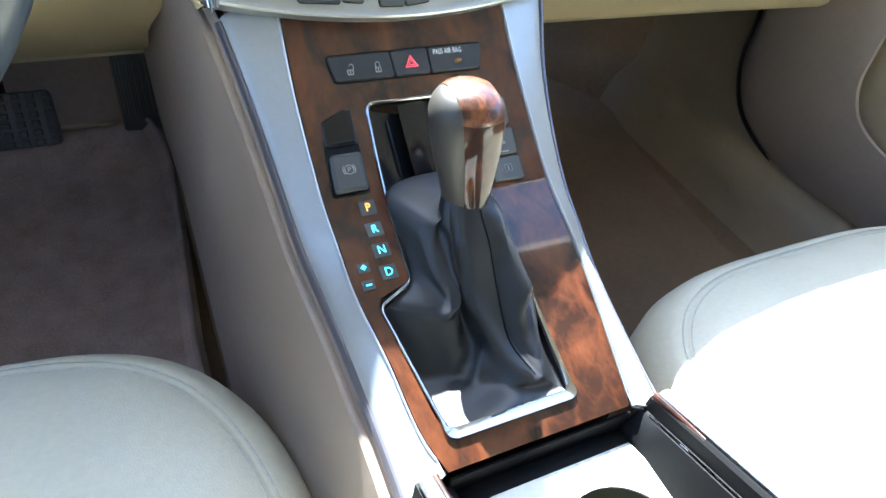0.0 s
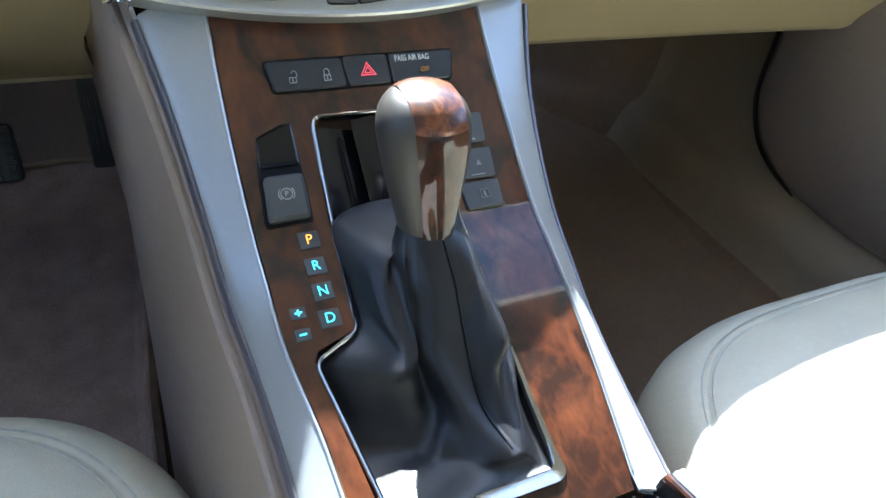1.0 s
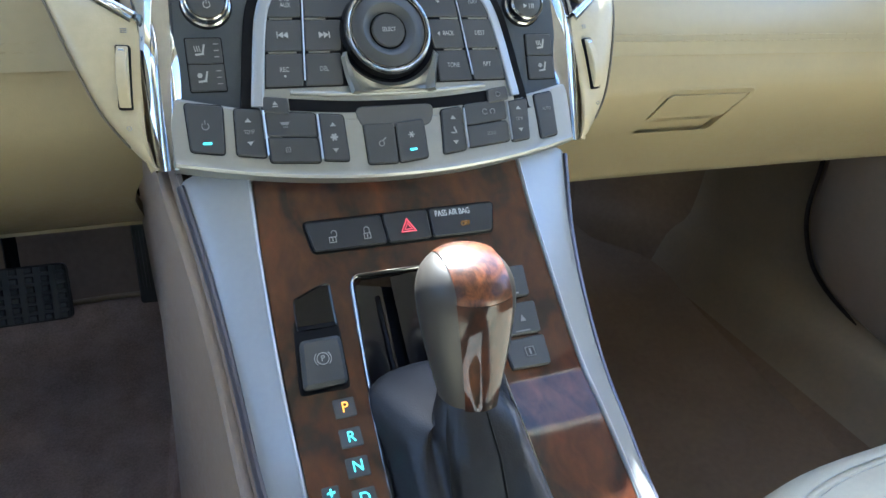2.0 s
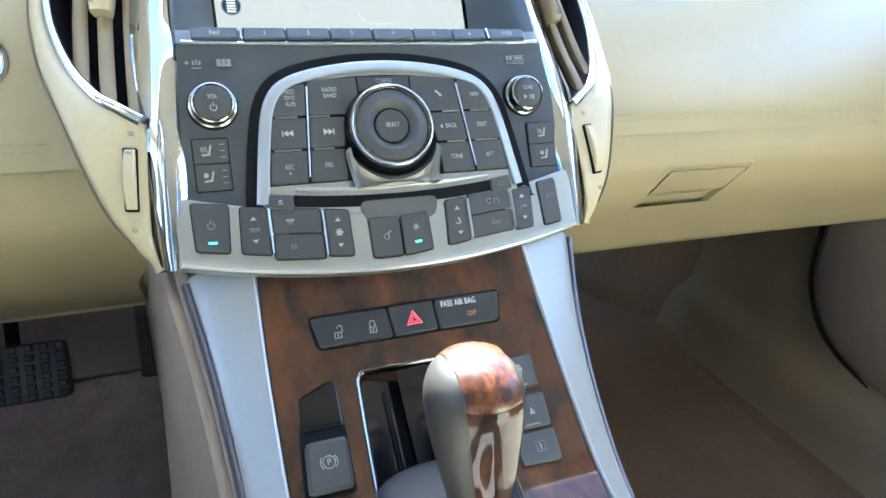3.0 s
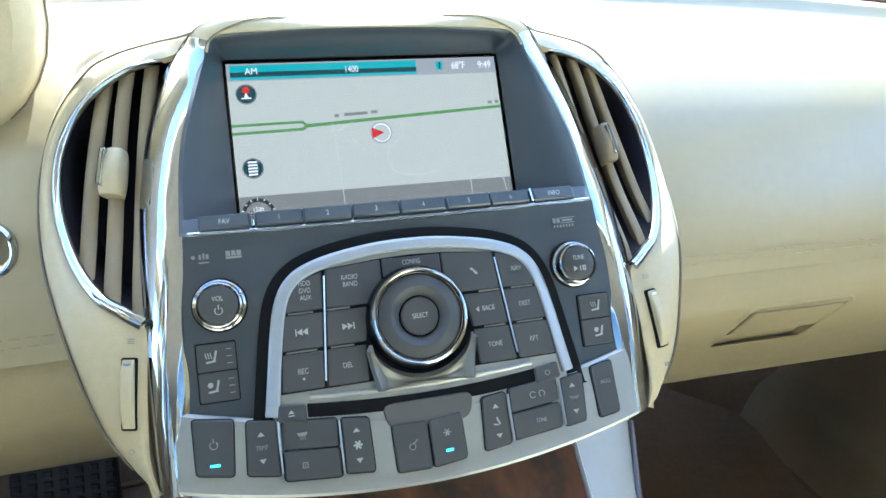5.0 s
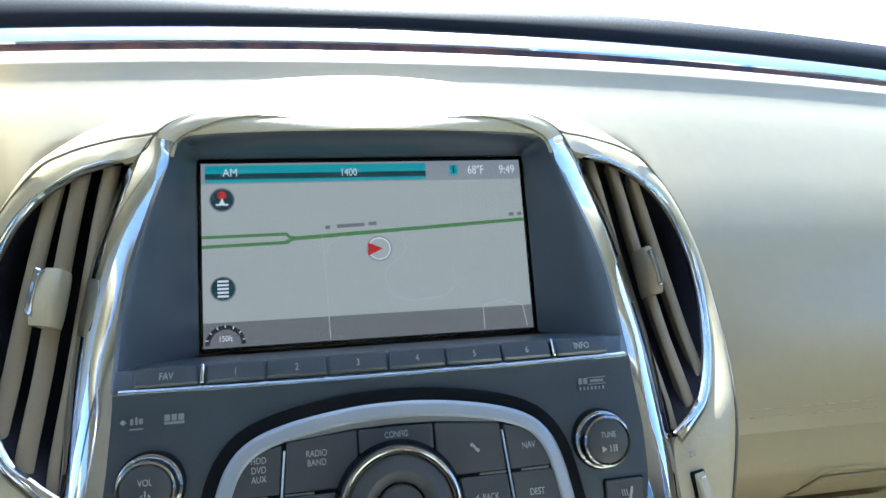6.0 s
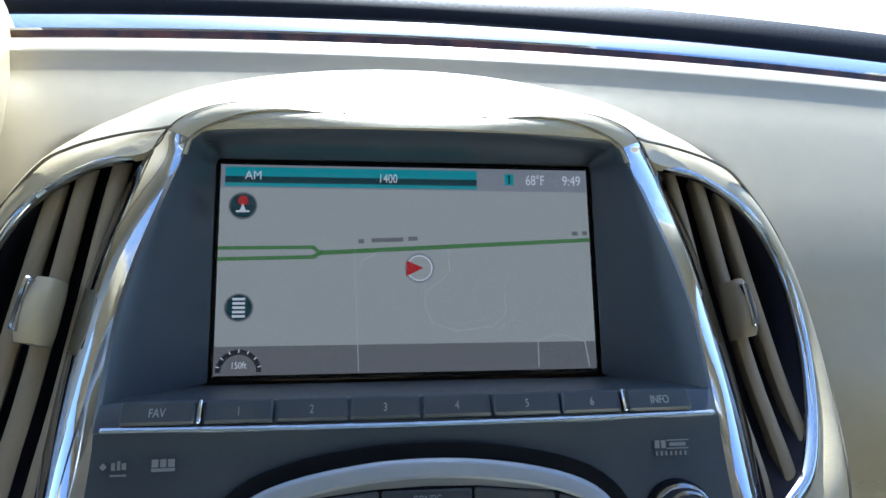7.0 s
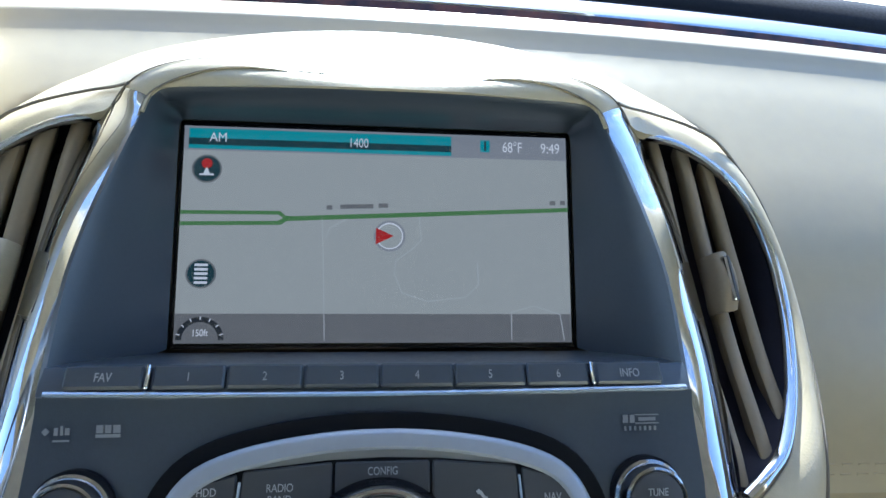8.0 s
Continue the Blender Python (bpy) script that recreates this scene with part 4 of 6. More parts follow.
slot = [(x, smile(x, -0.1535, 0.0030) * KV) for x in spaced(-0.0625, 0.0605, 16)] + [(x, smile(x, -0.1478, 0.0030) * KV) for x in spaced(0.0605, -0.0625, 16)]
part("disc_slot", plate(FP, slot, 0.0026, 0.01, 0.0002), BLACK, panel, "black disc slot")
lip = [(x, smile(x, -0.1452, 0.0022) * KV) for x in spaced(-0.061, 0.059, 16)]
part("slot_lip", sweep([FP(u, v, 0.003) for u, v in lip], [FP.n] * 17, oval(0.0013, 0.0014, 8)), PANEL_SILVER, panel, "silver lip over the slot")
b = part("eject_button", plate(FP, rounded(on_fp([(-0.0780, -0.1535), (-0.0630, -0.1560), (-0.0630, -0.1478), (-0.0780, -0.1465)]), 0.0015, 3), 0.0042, 0.0, 0.0008), BUTTON, panel)
marks(FP, [tri(-0.0705, -0.1502 * KV, 0.003, 0.0018), bar(-0.0705, -0.1518 * KV, 0.003, 0.0005)], INK, b, 0.0045)
b = part("clock_button", plate(FP, rounded(on_fp([(0.0598, -0.1555), (0.0745, -0.1535), (0.0735, -0.1462), (0.0598, -0.1478)]), 0.0015, 3), 0.0042, 0.0, 0.0008), BUTTON, panel)
marks(FP, ring_polys(0.0668, -0.1508 * KV, 0.0012, 0.0003, 14), INK_DIM, b, 0.0045)

# turning knobs, logos and seat heater keys on the faceplate
for x, words in ((-0.0998, "VOL"), (0.0945, "TUNE")):
    z = -0.1035
    VS = Sheet((x, interp(z, FACE), z), (1, 0, 0), (0, 0.47, 0.88))
    k = part("volume_knob" if x < 0 else "tuning_knob", lathe(VS, [(0.0138, -0.004), (0.0137, 0.0008), (0.0128, 0.0014)]), BLACK, stack, "round knob with chrome ring")
    part("knob_ring", lathe(VS, [(0.0130, 0.0), (0.0128, 0.0030), (0.0118, 0.0036), (0.0117, 0.0070), (0.0112, 0.0090), (0.0104, 0.0095), (0.0100, 0.0086), (0.0097, 0.0088), (0.0094, 0.0078)], 48), RING_CHROME, k, "chrome ring")
    part("knob_face", lathe(VS, [(0.0095, 0.003), (0.0095, 0.0090), (0.0085, 0.0096)], 40), BUTTON, k)
    lettering(VS, words, 0.0036, 0.0, 0.0030, INK, k, 0.0100, wide=0.78)
    if x < 0:
        marks(VS, ring_polys(0, -0.0030, 0.0016, 0.0004, 16, 125, 415) + [bar(0, -0.0012, 0.0004, 0.0024)], INK, k, 0.0100)
    else:
        marks(VS, [[(-0.0034, -0.0044), (-0.0012, -0.0030), (-0.0034, -0.0016)], bar(0.0006, -0.0030, 0.0004, 0.003), bar(0.0022, -0.0030, 0.0006, 0.003), bar(0.0034, -0.0030, 0.0006, 0.003)], INK, k, 0.0100)
for side in (-1, 1):
    for z0, z1, heat in ((-0.1315, -0.1200, True), (-0.1448, -0.1325, False)):
        zc = (z0 + z1) / 2
        KS = Sheet((0, interp(zc, FACE), zc), (1, 0, 0), (0, 0.47, 0.88))
        x0, x1 = sorted((side * 0.0945, side * 0.1130))
        hv = (z1 - z0) / 2 * KV
        b = part("seat_key", plate(KS, rect(x0, -hv, x1, hv, 0.001), 0.0018, 0.003, 0.0005), BUTTON, stack)
        part("key_gap", plate(KS, rect(x0 - 0.0006, -hv - 0.0006, x1 + 0.0006, hv + 0.0006, 0.0013), 0.0008, 0.002, 0.0002), BLACK, b, "dark gap round the key")
        u = (x0 + x1) / 2 - (0.002 if side < 0 else -0.001)
        sym = [bar(u + 0.0016, 0.0008, 0.0010, 0.0052, -14), bar(u - 0.0006, -0.0020, 0.0046, 0.0010, 6)]
        sym += [bar(u - 0.0028 + 0.0012 * k, 0.0010, 0.0004, 0.0030, 12) for k in range(3)] if heat else [bar(u - 0.0018, 0.0012, 0.0026, 0.0010, a) for a in (0, 60, 120)]
        marks(KS, sym, INK, b, 0.0021)
        if side < 0:
            marks(KS, [bar(x1 - 0.0030, v, 0.0026, 0.0004) for v in (0.0035, 0.0, -0.0035)], INK_DIM, b, 0.0021)
LG = Sheet((0, -0.1122, -0.0822), (1, 0, 0), (0, 0.47, 0.88))
marks(LG, [disc(-0.1107, 0.0, 0.0012, 4), bar(-0.1074, 0.0, 0.0012, 0.0024), bar(-0.1056, 0.0003, 0.0009, 0.0030), bar(-0.1039, 0.0, 0.0014, 0.0022), bar(-0.1057, -0.0030, 0.0052, 0.0006)], INK_DIM, stack, 0.0008, "logo")
marks(LG, [bar(-0.0937, 0.0006, 0.0022, 0.0026), bar(-0.0910, 0.0006, 0.0020, 0.0026), bar(-0.0883, 0.0006, 0.0022, 0.0026), bar(-0.0910, -0.0016, 0.0078, 0.0011)], INK_DIM, stack, 0.0008, "logo")
marks(LG, [bar(0.0884, 0.0008, 0.0018, 0.0028), bar(0.0909, 0.0008, 0.0018, 0.0028), bar(0.0966, 0.0022, 0.0088, 0.0004), bar(0.0966, -0.0008, 0.0088, 0.0004), bar(0.0966, 0.0007, 0.0064, 0.0012)] + [bar(0.0882 + 0.0019 * k, -0.0026, 0.0007, 0.0015) for k in range(7)], INK_DIM, stack, 0.0008, "logo")

# climate strip, on a face that bows away towards its ends
class Bowed(Sheet):
    def __call__(self, u, v, n=0.0):
        return self.o + self.r * (u * 1.012 - 0.0005) + self.u * (v + 0.0045) + self.n * (n - 0.001 - 0.004 * (u / 0.115) ** 2)


CL = Bowed(FP.o, FP.r, FP.u)


def climate_top(x):
    return -0.1632 + 0.0160 * (abs(x) / 0.12) ** 1.7


def climate_low(x):
    return -0.1935 + 0.0125 * (abs(x) / 0.12) ** 2


rows = []
for t, n in ((0.0, -0.004), (0.02, 0.0025), (0.06, 0.0040), (0.5, 0.0042), (0.86, 0.0036), (0.94, 0.0050), (0.98, 0.0042), (1.0, -0.002), (1.0, -0.012)):
    rows.append([CL(x, (climate_top(x) + (climate_low(x) - climate_top(x)) * t) * KV, n + dn) for x, dn in [(-0.1252, -0.016), (-0.1248, -0.004)] + [(x, 0.0) for x in spaced(-0.1236, 0.1190, 40)] + [(0.1200, -0.004), (0.1204, -0.016)]])
climate = part("climate_panel", shell(rows, -0.003), PANEL_SILVER, stack, "curved silver climate control strip")
part("slot_scoop", plate(FP, rounded(on_fp([(-0.0225, -0.1650), (0.0205, -0.1650), (0.0240, -0.1535), (-0.0260, -0.1535)]), 0.006, 5), 0.0034, 0.004, 0.0006), SCOOP, stack, "dull grey thumb scoop under the slot")


def climate_key(pts, parent=climate):
    n = 0.0040
    outline = rounded(on_fp(pts), 0.0018, 3)
    key = part("climate_key", plate(CL, outline, n + 0.0016, 0.002, 0.0006), BUTTON, parent)
    part("key_gap", plate(CL, inset(outline, -0.0006), n + 0.0004, 0.0015, 0.0002), BLACK, key, "dark gap round the key")
    return key, n + 0.0019


def updown(u, vt, vb, n, parent):
    marks(CL, [tri(u, vt, 0.0034, 0.0022), [(p[0], 2 * vb - p[1]) for p in tri(u, vb, 0.0034, 0.0022)][::-1]], INK, parent, n)


b, n = climate_key([(-0.1153, -0.1735), (-0.0984, -0.1760), (-0.0967, -0.1535), (-0.1158, -0.1512)])
marks(CL, ring_polys(-0.1065, -0.1625 * KV, 0.0016, 0.0004, 16, 125, 415) + [bar(-0.1065, -0.1606 * KV, 0.0004, 0.0022)], INK_DIM, b, n)
marks(CL, [bar(-0.1065, -0.1705 * KV, 0.0046, 0.0011, -3)], TEAL_LIT, b, n, "indicator")
b, n = climate_key([(-0.0922, -0.1768), (-0.0768, -0.1790), (-0.0768, -0.1562), (-0.0909, -0.1550)])
updown(-0.0845, -0.1610 * KV, -0.1720 * KV, n, b)
lettering(CL, "TEMP", 0.0032, -0.0845, -0.1666 * KV, INK_DIM, b, n, wide=0.75)
for zt, zb, k in ((-0.1572, -0.1683, 0), (-0.1693, -0.1806, 1)):
    b, n = climate_key([(-0.0750, zb - 0.0008), (-0.0478, zb - 0.0028), (-0.0478, zt - 0.0022), (-0.0750, zt - 0.0002)])
    u, v = -0.0650, (zt + zb) / 2 * KV - 0.0015
    marks(CL, ([[(u - 0.0026, v + 0.0012), (u + 0.0026, v + 0.0012), (u + 0.0018, v - 0.0004), (u - 0.0018, v - 0.0004)][::-1]] if k == 0 else ring_polys(u, v, 0.0016, 0.0004, 4, 45, 405)) + [bar(u + d, v - (0.0014 if k == 0 else 0), 0.0003, 0.0018, 12) for d in (-0.001, 0, 0.001)], INK_DIM, b, n)
b, n = climate_key([(-0.0458, -0.1825), (-0.0316, -0.1838), (-0.0320, -0.1612), (-0.0458, -0.1598)])
updown(-0.0388, -0.1655 * KV, -0.1782 * KV, n, b)
marks(CL, [bar(-0.0388, -0.1718 * KV, 0.0044, 0.0010, a) for a in (0, 60, 120)], INK, b, n)
for x, zt, zb in ((-0.0759, -0.1570, -0.1780), (-0.0468, -0.1605, -0.1818), (0.0421, -0.1612, -0.1815), (0.0724, -0.1590, -0.1790)):
    nn = 0.0065
    part("divider", sweep([CL(x, z * KV, nn) for z in spaced(zt, zb, 2)], [CL.n] * 3, oval(0.0005, 0.0008, 8)), RIM_SILVER, climate, "chrome upright divider")
b, n = climate_key([(-0.0205, -0.1862), (-0.0028, -0.1866), (-0.0028, -0.1666), (-0.0210, -0.1662)])
marks(CL, ring_polys(-0.0118, -0.1765 * KV, 0.0013, 0.0005, 12) + [bar(-0.0100, -0.1745 * KV, 0.003, 0.0008, 40)], INK_DIM, b, n)
b, n = climate_key([(-0.0018, -0.1866), (0.0160, -0.1850), (0.0155, -0.1652), (-0.0018, -0.1665)])
marks(CL, [bar(0.0068, -0.1730 * KV, 0.0040, 0.0005, a) for a in (0, 60, 120)], INK, b, n)
marks(CL, [bar(0.0070, -0.1805 * KV, 0.0040, 0.0012, 2)], TEAL_LIT, b, n, "indicator")
b, n = climate_key([(0.0262, -0.1840), (0.0411, -0.1825), (0.0411, -0.1600), (0.0278, -0.1612)])
updown(0.0345, -0.1655 * KV, -0.1785 * KV, n, b)
marks(CL, [bar(0.0350, -0.1720 * KV, 0.0008, 0.0040, 20), bar(0.0335, -0.1735 * KV, 0.0026, 0.0007, -10)], INK, b, n)
for zt, zb, k in ((-0.1590, -0.1695, 0), (-0.1705, -0.1812, 1)):
    b, n = climate_key([(0.0431, zb - 0.0005), (0.0714, zb + 0.0018), (0.0714, zt + 0.0022), (0.0431, zt)])
    u, v = 0.0590, (zt + zb) / 2 * KV + 0.0010
    if k == 0:
        marks(CL, ring_polys(u - 0.0026, v, 0.0014, 0.0005, 12, 30, 330) + ring_polys(u + 0.0026, v, 0.0014, 0.0005, 12, -60, 240), INK_DIM, b, n)
    else:
        lettering(CL, "ZONE", 0.0030, u, v, INK_DIM, b, n, wide=0.75)
b, n = climate_key([(0.0734, -0.1800), (0.0859, -0.1788), (0.0874, -0.1570), (0.0734, -0.1582)])
updown(0.0800, -0.1620 * KV, -0.1740 * KV, n, b)
lettering(CL, "TEMP", 0.0030, 0.0800, -0.1680 * KV, INK_DIM, b, n, wide=0.75)
b, n = climate_key([(0.0945, -0.1790), (0.1072, -0.1774), (0.1068, -0.1535), (0.0930, -0.1552)])
lettering(CL, "AUTO", 0.0030, 0.1008, -0.1630 * KV, INK_DIM, b, n, wide=0.75)


# ---- air vents ----
def vent_point(side, x, z, n=0.0):
    return Vector((side * x, shield_y(x, z) + n, z))


for side in (-1, 1):
    vent = thing("air_vent", (side * 0.15, -0.05, -0.11), "chrome-rimmed dashboard air vent with three upright slats", "air vent", "centre air vents")
    outer = [(0.1155, 0.005), (0.1405, 0.0005), (0.166, -0.0155), (0.1808, -0.040), (0.1825, -0.064), (0.1738, -0.086), (0.160, -0.0997), (0.1475, -0.1058), (0.1375, -0.111)]
    inner_e = [(0.1385, -0.100), (0.1378, -0.063), (0.1312, -0.030), (0.1210, -0.005)]
    # deep black cavity
    loop = spline([vent_point(side, x, z, 0.002) for x, z in outer + inner_e], 4, True)
    deep = [p + Vector((-side * 0.006, 0.034, -0.01)) for p in loop]
    bm = bmesh.new()
    rings(bm, [loop, [p * 0.5 + q * 0.5 for p, q in zip(loop, deep)], deep], cap_last=True)
    part("cavity", bm, DUCT, vent, "dark duct behind the slats")
    # chrome rim along the outer edge
    path = spline([vent_point(side, x, z, -0.002) for x, z in outer], 5)
    part("chrome_rim", sweep(path, [(0, -1, 0.35)] * len(path), lambda t: oval(0.0020 + 0.0016 * t, 0.0028, 12)), CHROME, vent, "polished chrome rim")
    # slats
    for k, (xt, xb, zt, zb) in enumerate(((0.1300, 0.1395, 0.001, -0.1105), (0.1435, 0.1535, 0.000, -0.1055), (0.1565, 0.1670, -0.009, -0.0965))):
        rows = []
        for t in spaced(0, 1, 14):
            z = zt + (zb - zt) * t
            x = xt + (xb - xt) * t + 0.0035 * math.sin(math.pi * t)
            p = vent_point(side, x, z, 0.006)
            g = 1.45 if side < 0 else 1.0
            rows.append([p + Vector(q) for q in ((-0.0029 * g, 0.0, 0), (-0.0021 * g, -0.0017 * g, 0), (0.0, -0.0024 * g, 0), (0.0021 * g, -0.0017 * g, 0), (0.0029 * g, 0.0, 0), (0.0022 + side * 0.003, 0.018, 0), (-0.0022 + side * 0.003, 0.018, 0))])
        bm = bmesh.new()
        rings(bm, rows, cap_first=True, cap_last=True)
        s = part("slat", bm, SLAT, vent, sharp=50)
        if k == 1:
            TS = Sheet(vent_point(side, 0.1520, -0.051, -0.0040) if side < 0 else vent_point(side, 0.1525, -0.054, 0.001), (1, side * 0.3, 0), (-side * 0.10, 0.60, 0.80))
            rows = []
            for v in spaced(-1, 1, 10):
                w = (0.0064 if side < 0 else 0.0050) - 0.0008 * v - 0.0012 * v ** 4
                lift = 0.0082 - 0.0035 * v * v
                rows.append([TS(w * math.copysign(abs(math.cos(t)) ** 0.7, math.cos(t)) + 0.0008 * v, 0.0135 * v, (lift * math.sin(t) ** 0.6 if math.sin(t) > 0 else 0.008 * math.sin(t))) for t in spaced(0, 2 * math.pi, 20)[:-1]])
            bm = bmesh.new()
            rings(bm, rows, cap_first=True, cap_last=True)
            tab = part("slider_tab", bm, SHIELD if side < 0 else SLAT, s, "cream slider tab" if side < 0 else "beige slider tab", sharp=50)
            inlay = [(-0.0062, -0.0090), (-0.0030, -0.0105), (-0.0022, 0.0095), (-0.0012, 0.0118), (-0.0050, 0.0128)] if side < 0 else [(-0.0018, -0.0095), (0.0016, -0.0100), (0.0014, 0.0100), (-0.0020, 0.0112)]
            part("tab_inlay", plate(TS, rounded(inlay, 0.0014), 0.0088, 0.004, 0.0008), CHROME, tab, "chrome inlay")
            if side > 0:
                part("tab_window", plate(TS, rounded(inset([Vector(p) for p in inlay], 0.0009), 0.0008), 0.0092, 0.002, 0.0003), SCOOP, tab, "dull window in the inlay")
    # thumb wheel below
    x, z = 0.1455, -0.138
    TW = Sheet(vent_point(side, x, z, -0.001), (1, side * 0.25, 0), (side * -0.06, 0.53, 0.85))
    part("thumbwheel_slot", plate(TW, rect(-0.0038, -0.0175, 0.0038, 0.0175, 0.0012), 0.0012, 0.005, 0.0004), BLACK, vent)
    bm = bmesh.new()
    rings(bm, [[TW(u, v, n) for u, n in ((-0.0030, -0.004), (-0.0030, 0.0010 + 0.0036 * (1 - (v / 0.0165) ** 2)), (-0.0022, 0.0018 + 0.0036 * (1 - (v / 0.0165) ** 2)), (0.0022, 0.0018 + 0.0036 * (1 - (v / 0.0165) ** 2)), (0.0030, 0.0010 + 0.0036 * (1 - (v / 0.0165) ** 2)), (0.0030, -0.004))] for v in spaced(-0.0165, 0.0165, 14)], cap_first=True, cap_last=True)
    part("thumbwheel", bm, SHIELD, vent, "cream thumbwheel")
    part("thumbwheel_mark", plate(TW, rect(-0.0016, 0.0135, 0.0016, 0.0148), 0.0032, 0.002, 0.0002), CHROME, vent)
    marks(TW, ring_polys(-0.001 * side, -0.0275, 0.0010, 0.0003, 12), INK_DIM, vent, 0.0006)
    marks(TW, [bar(-0.001 * side, 0.0245 + 0.001 * k, 0.0034, 0.0004) for k in range(3)], INK_DIM, vent, 0.0006)


# ---- centre console ----
WZ = [(-0.62, -0.398), (-0.44, -0.338), (-0.40, -0.3245), (-0.34, -0.303), (-0.305, -0.290), (-0.274, -0.278), (-0.235, -0.252), (-0.195, -0.2185), (-0.165, -0.187), (-0.150, -0.171)]


def wood_z(y):
    return interp(y, WZ)


def wood_sheet(x, y, n=0.0):
    return Sheet((x, y, wood_z(y)), (1, 0, 0), (0, 1, (wood_z(y + 0.003) - wood_z(y - 0.003)) / 0.006)).at(0, 0, n)


WOOD_L = [(-0.44, -0.0665), (-0.42, -0.0730), (-0.372, -0.0780), (-0.33, -0.0842), (-0.295, -0.0852), (-0.262, -0.0862), (-0.205, -0.0872), (-0.165, -0.0865)]
WOOD_R = [(-0.44, 0.0633), (-0.424, 0.0665), (-0.358, 0.0762), (-0.297, 0.0813), (-0.2235, 0.0835), (-0.165, 0.0805)]
HOLE_L = [(-0.4215, -0.0540), (-0.4190, -0.0585), (-0.410, -0.0628), (-0.345, -0.0722), (-0.3385, -0.0728), (-0.3340, -0.0700), (-0.3270, -0.0475), (-0.3230, -0.0458), (-0.27, -0.0440), (-0.2240, -0.0418), (-0.2180, -0.0395), (-0.2150, -0.0340)]
HOLE_R = [(-0.4215, 0.0215), (-0.4190, 0.0265), (-0.412, 0.0295), (-0.357, 0.0300), (-0.307, 0.0312), (-0.27, 0.0330), (-0.2240, 0.0345), (-0.2180, 0.0325), (-0.2150, 0.0280)]
OUT_X = [(-0.60, 0.094), (-0.43, 0.094), (-0.39, 0.0955), (-0.34, 0.0985), (-0.29, 0.1045), (-0.227, 0.111), (-0.19, 0.117), (-0.160, 0.1245)]
DROP = [(-0.60, 0.012), (-0.43, 0.014), (-0.34, 0.019), (-0.29, 0.018), (-0.16, 0.016)]


FLANK_LOW = [(-0.63, -0.625), (-0.40, -0.585), (-0.19, -0.515), (-0.10, -0.478), (0.0, -0.438), (0.040, -0.405), (0.058, -0.370), (0.065, -0.30)]
console = thing("center_console", (0, -0.3, -0.62), "centre console with burl wood panel and satin silver sides", "console")
# wood panel round the lever opening: four lofted pieces in one mesh
bm = bmesh.new()


def wood_piece(ys, left, right, cols):
    a = [[bm.verts.new((x, y, wood_z(y))) for x in spaced(left(y), right(y), cols)] for y in ys]
    b = [[bm.verts.new((w.co.x, w.co.y + 0.002, w.co.z - 0.005)) for w in r] for r in a]
    for g, flip in ((a, 1), (b, -1)):
        for i in range(len(ys) - 1):
            for j in range(cols):
                bm.faces.new((g[i][j], g[i][j + 1], g[i + 1][j + 1], g[i + 1][j])[::flip])
    edge = [r[0] for r in a], [r[0] for r in b], [r[-1] for r in a], [r[-1] for r in b]
    for p, q in ((edge[0], edge[1]), (edge[2], edge[3]), (a[0], b[0]), (a[-1], b[-1])):
        for i in range(len(p) - 1):
            bm.faces.new((p[i], p[i + 1], q[i + 1], q[i]))


OL, OR = (lambda y: interp(y, WOOD_L)), (lambda y: interp(y, WOOD_R))
HL, HR = (lambda y: lin(y, HOLE_L)), (lambda y: lin(y, HOLE_R))
ys_mid = sorted(set(spaced(-0.4215, -0.2150, 44) + [p[0] for p in HOLE_L + HOLE_R]))
wood_piece(spaced(-0.440, -0.4215, 4), OL, OR, 20)
wood_piece(spaced(-0.2150, -0.158, 12), OL, OR, 20)
wood_piece(ys_mid, OL, HL, 6)
wood_piece(ys_mid, HR, OR, 8)
part("wood_panel", bm, WOOD, console, "glossy dark burl wood veneer panel", sharp=25)

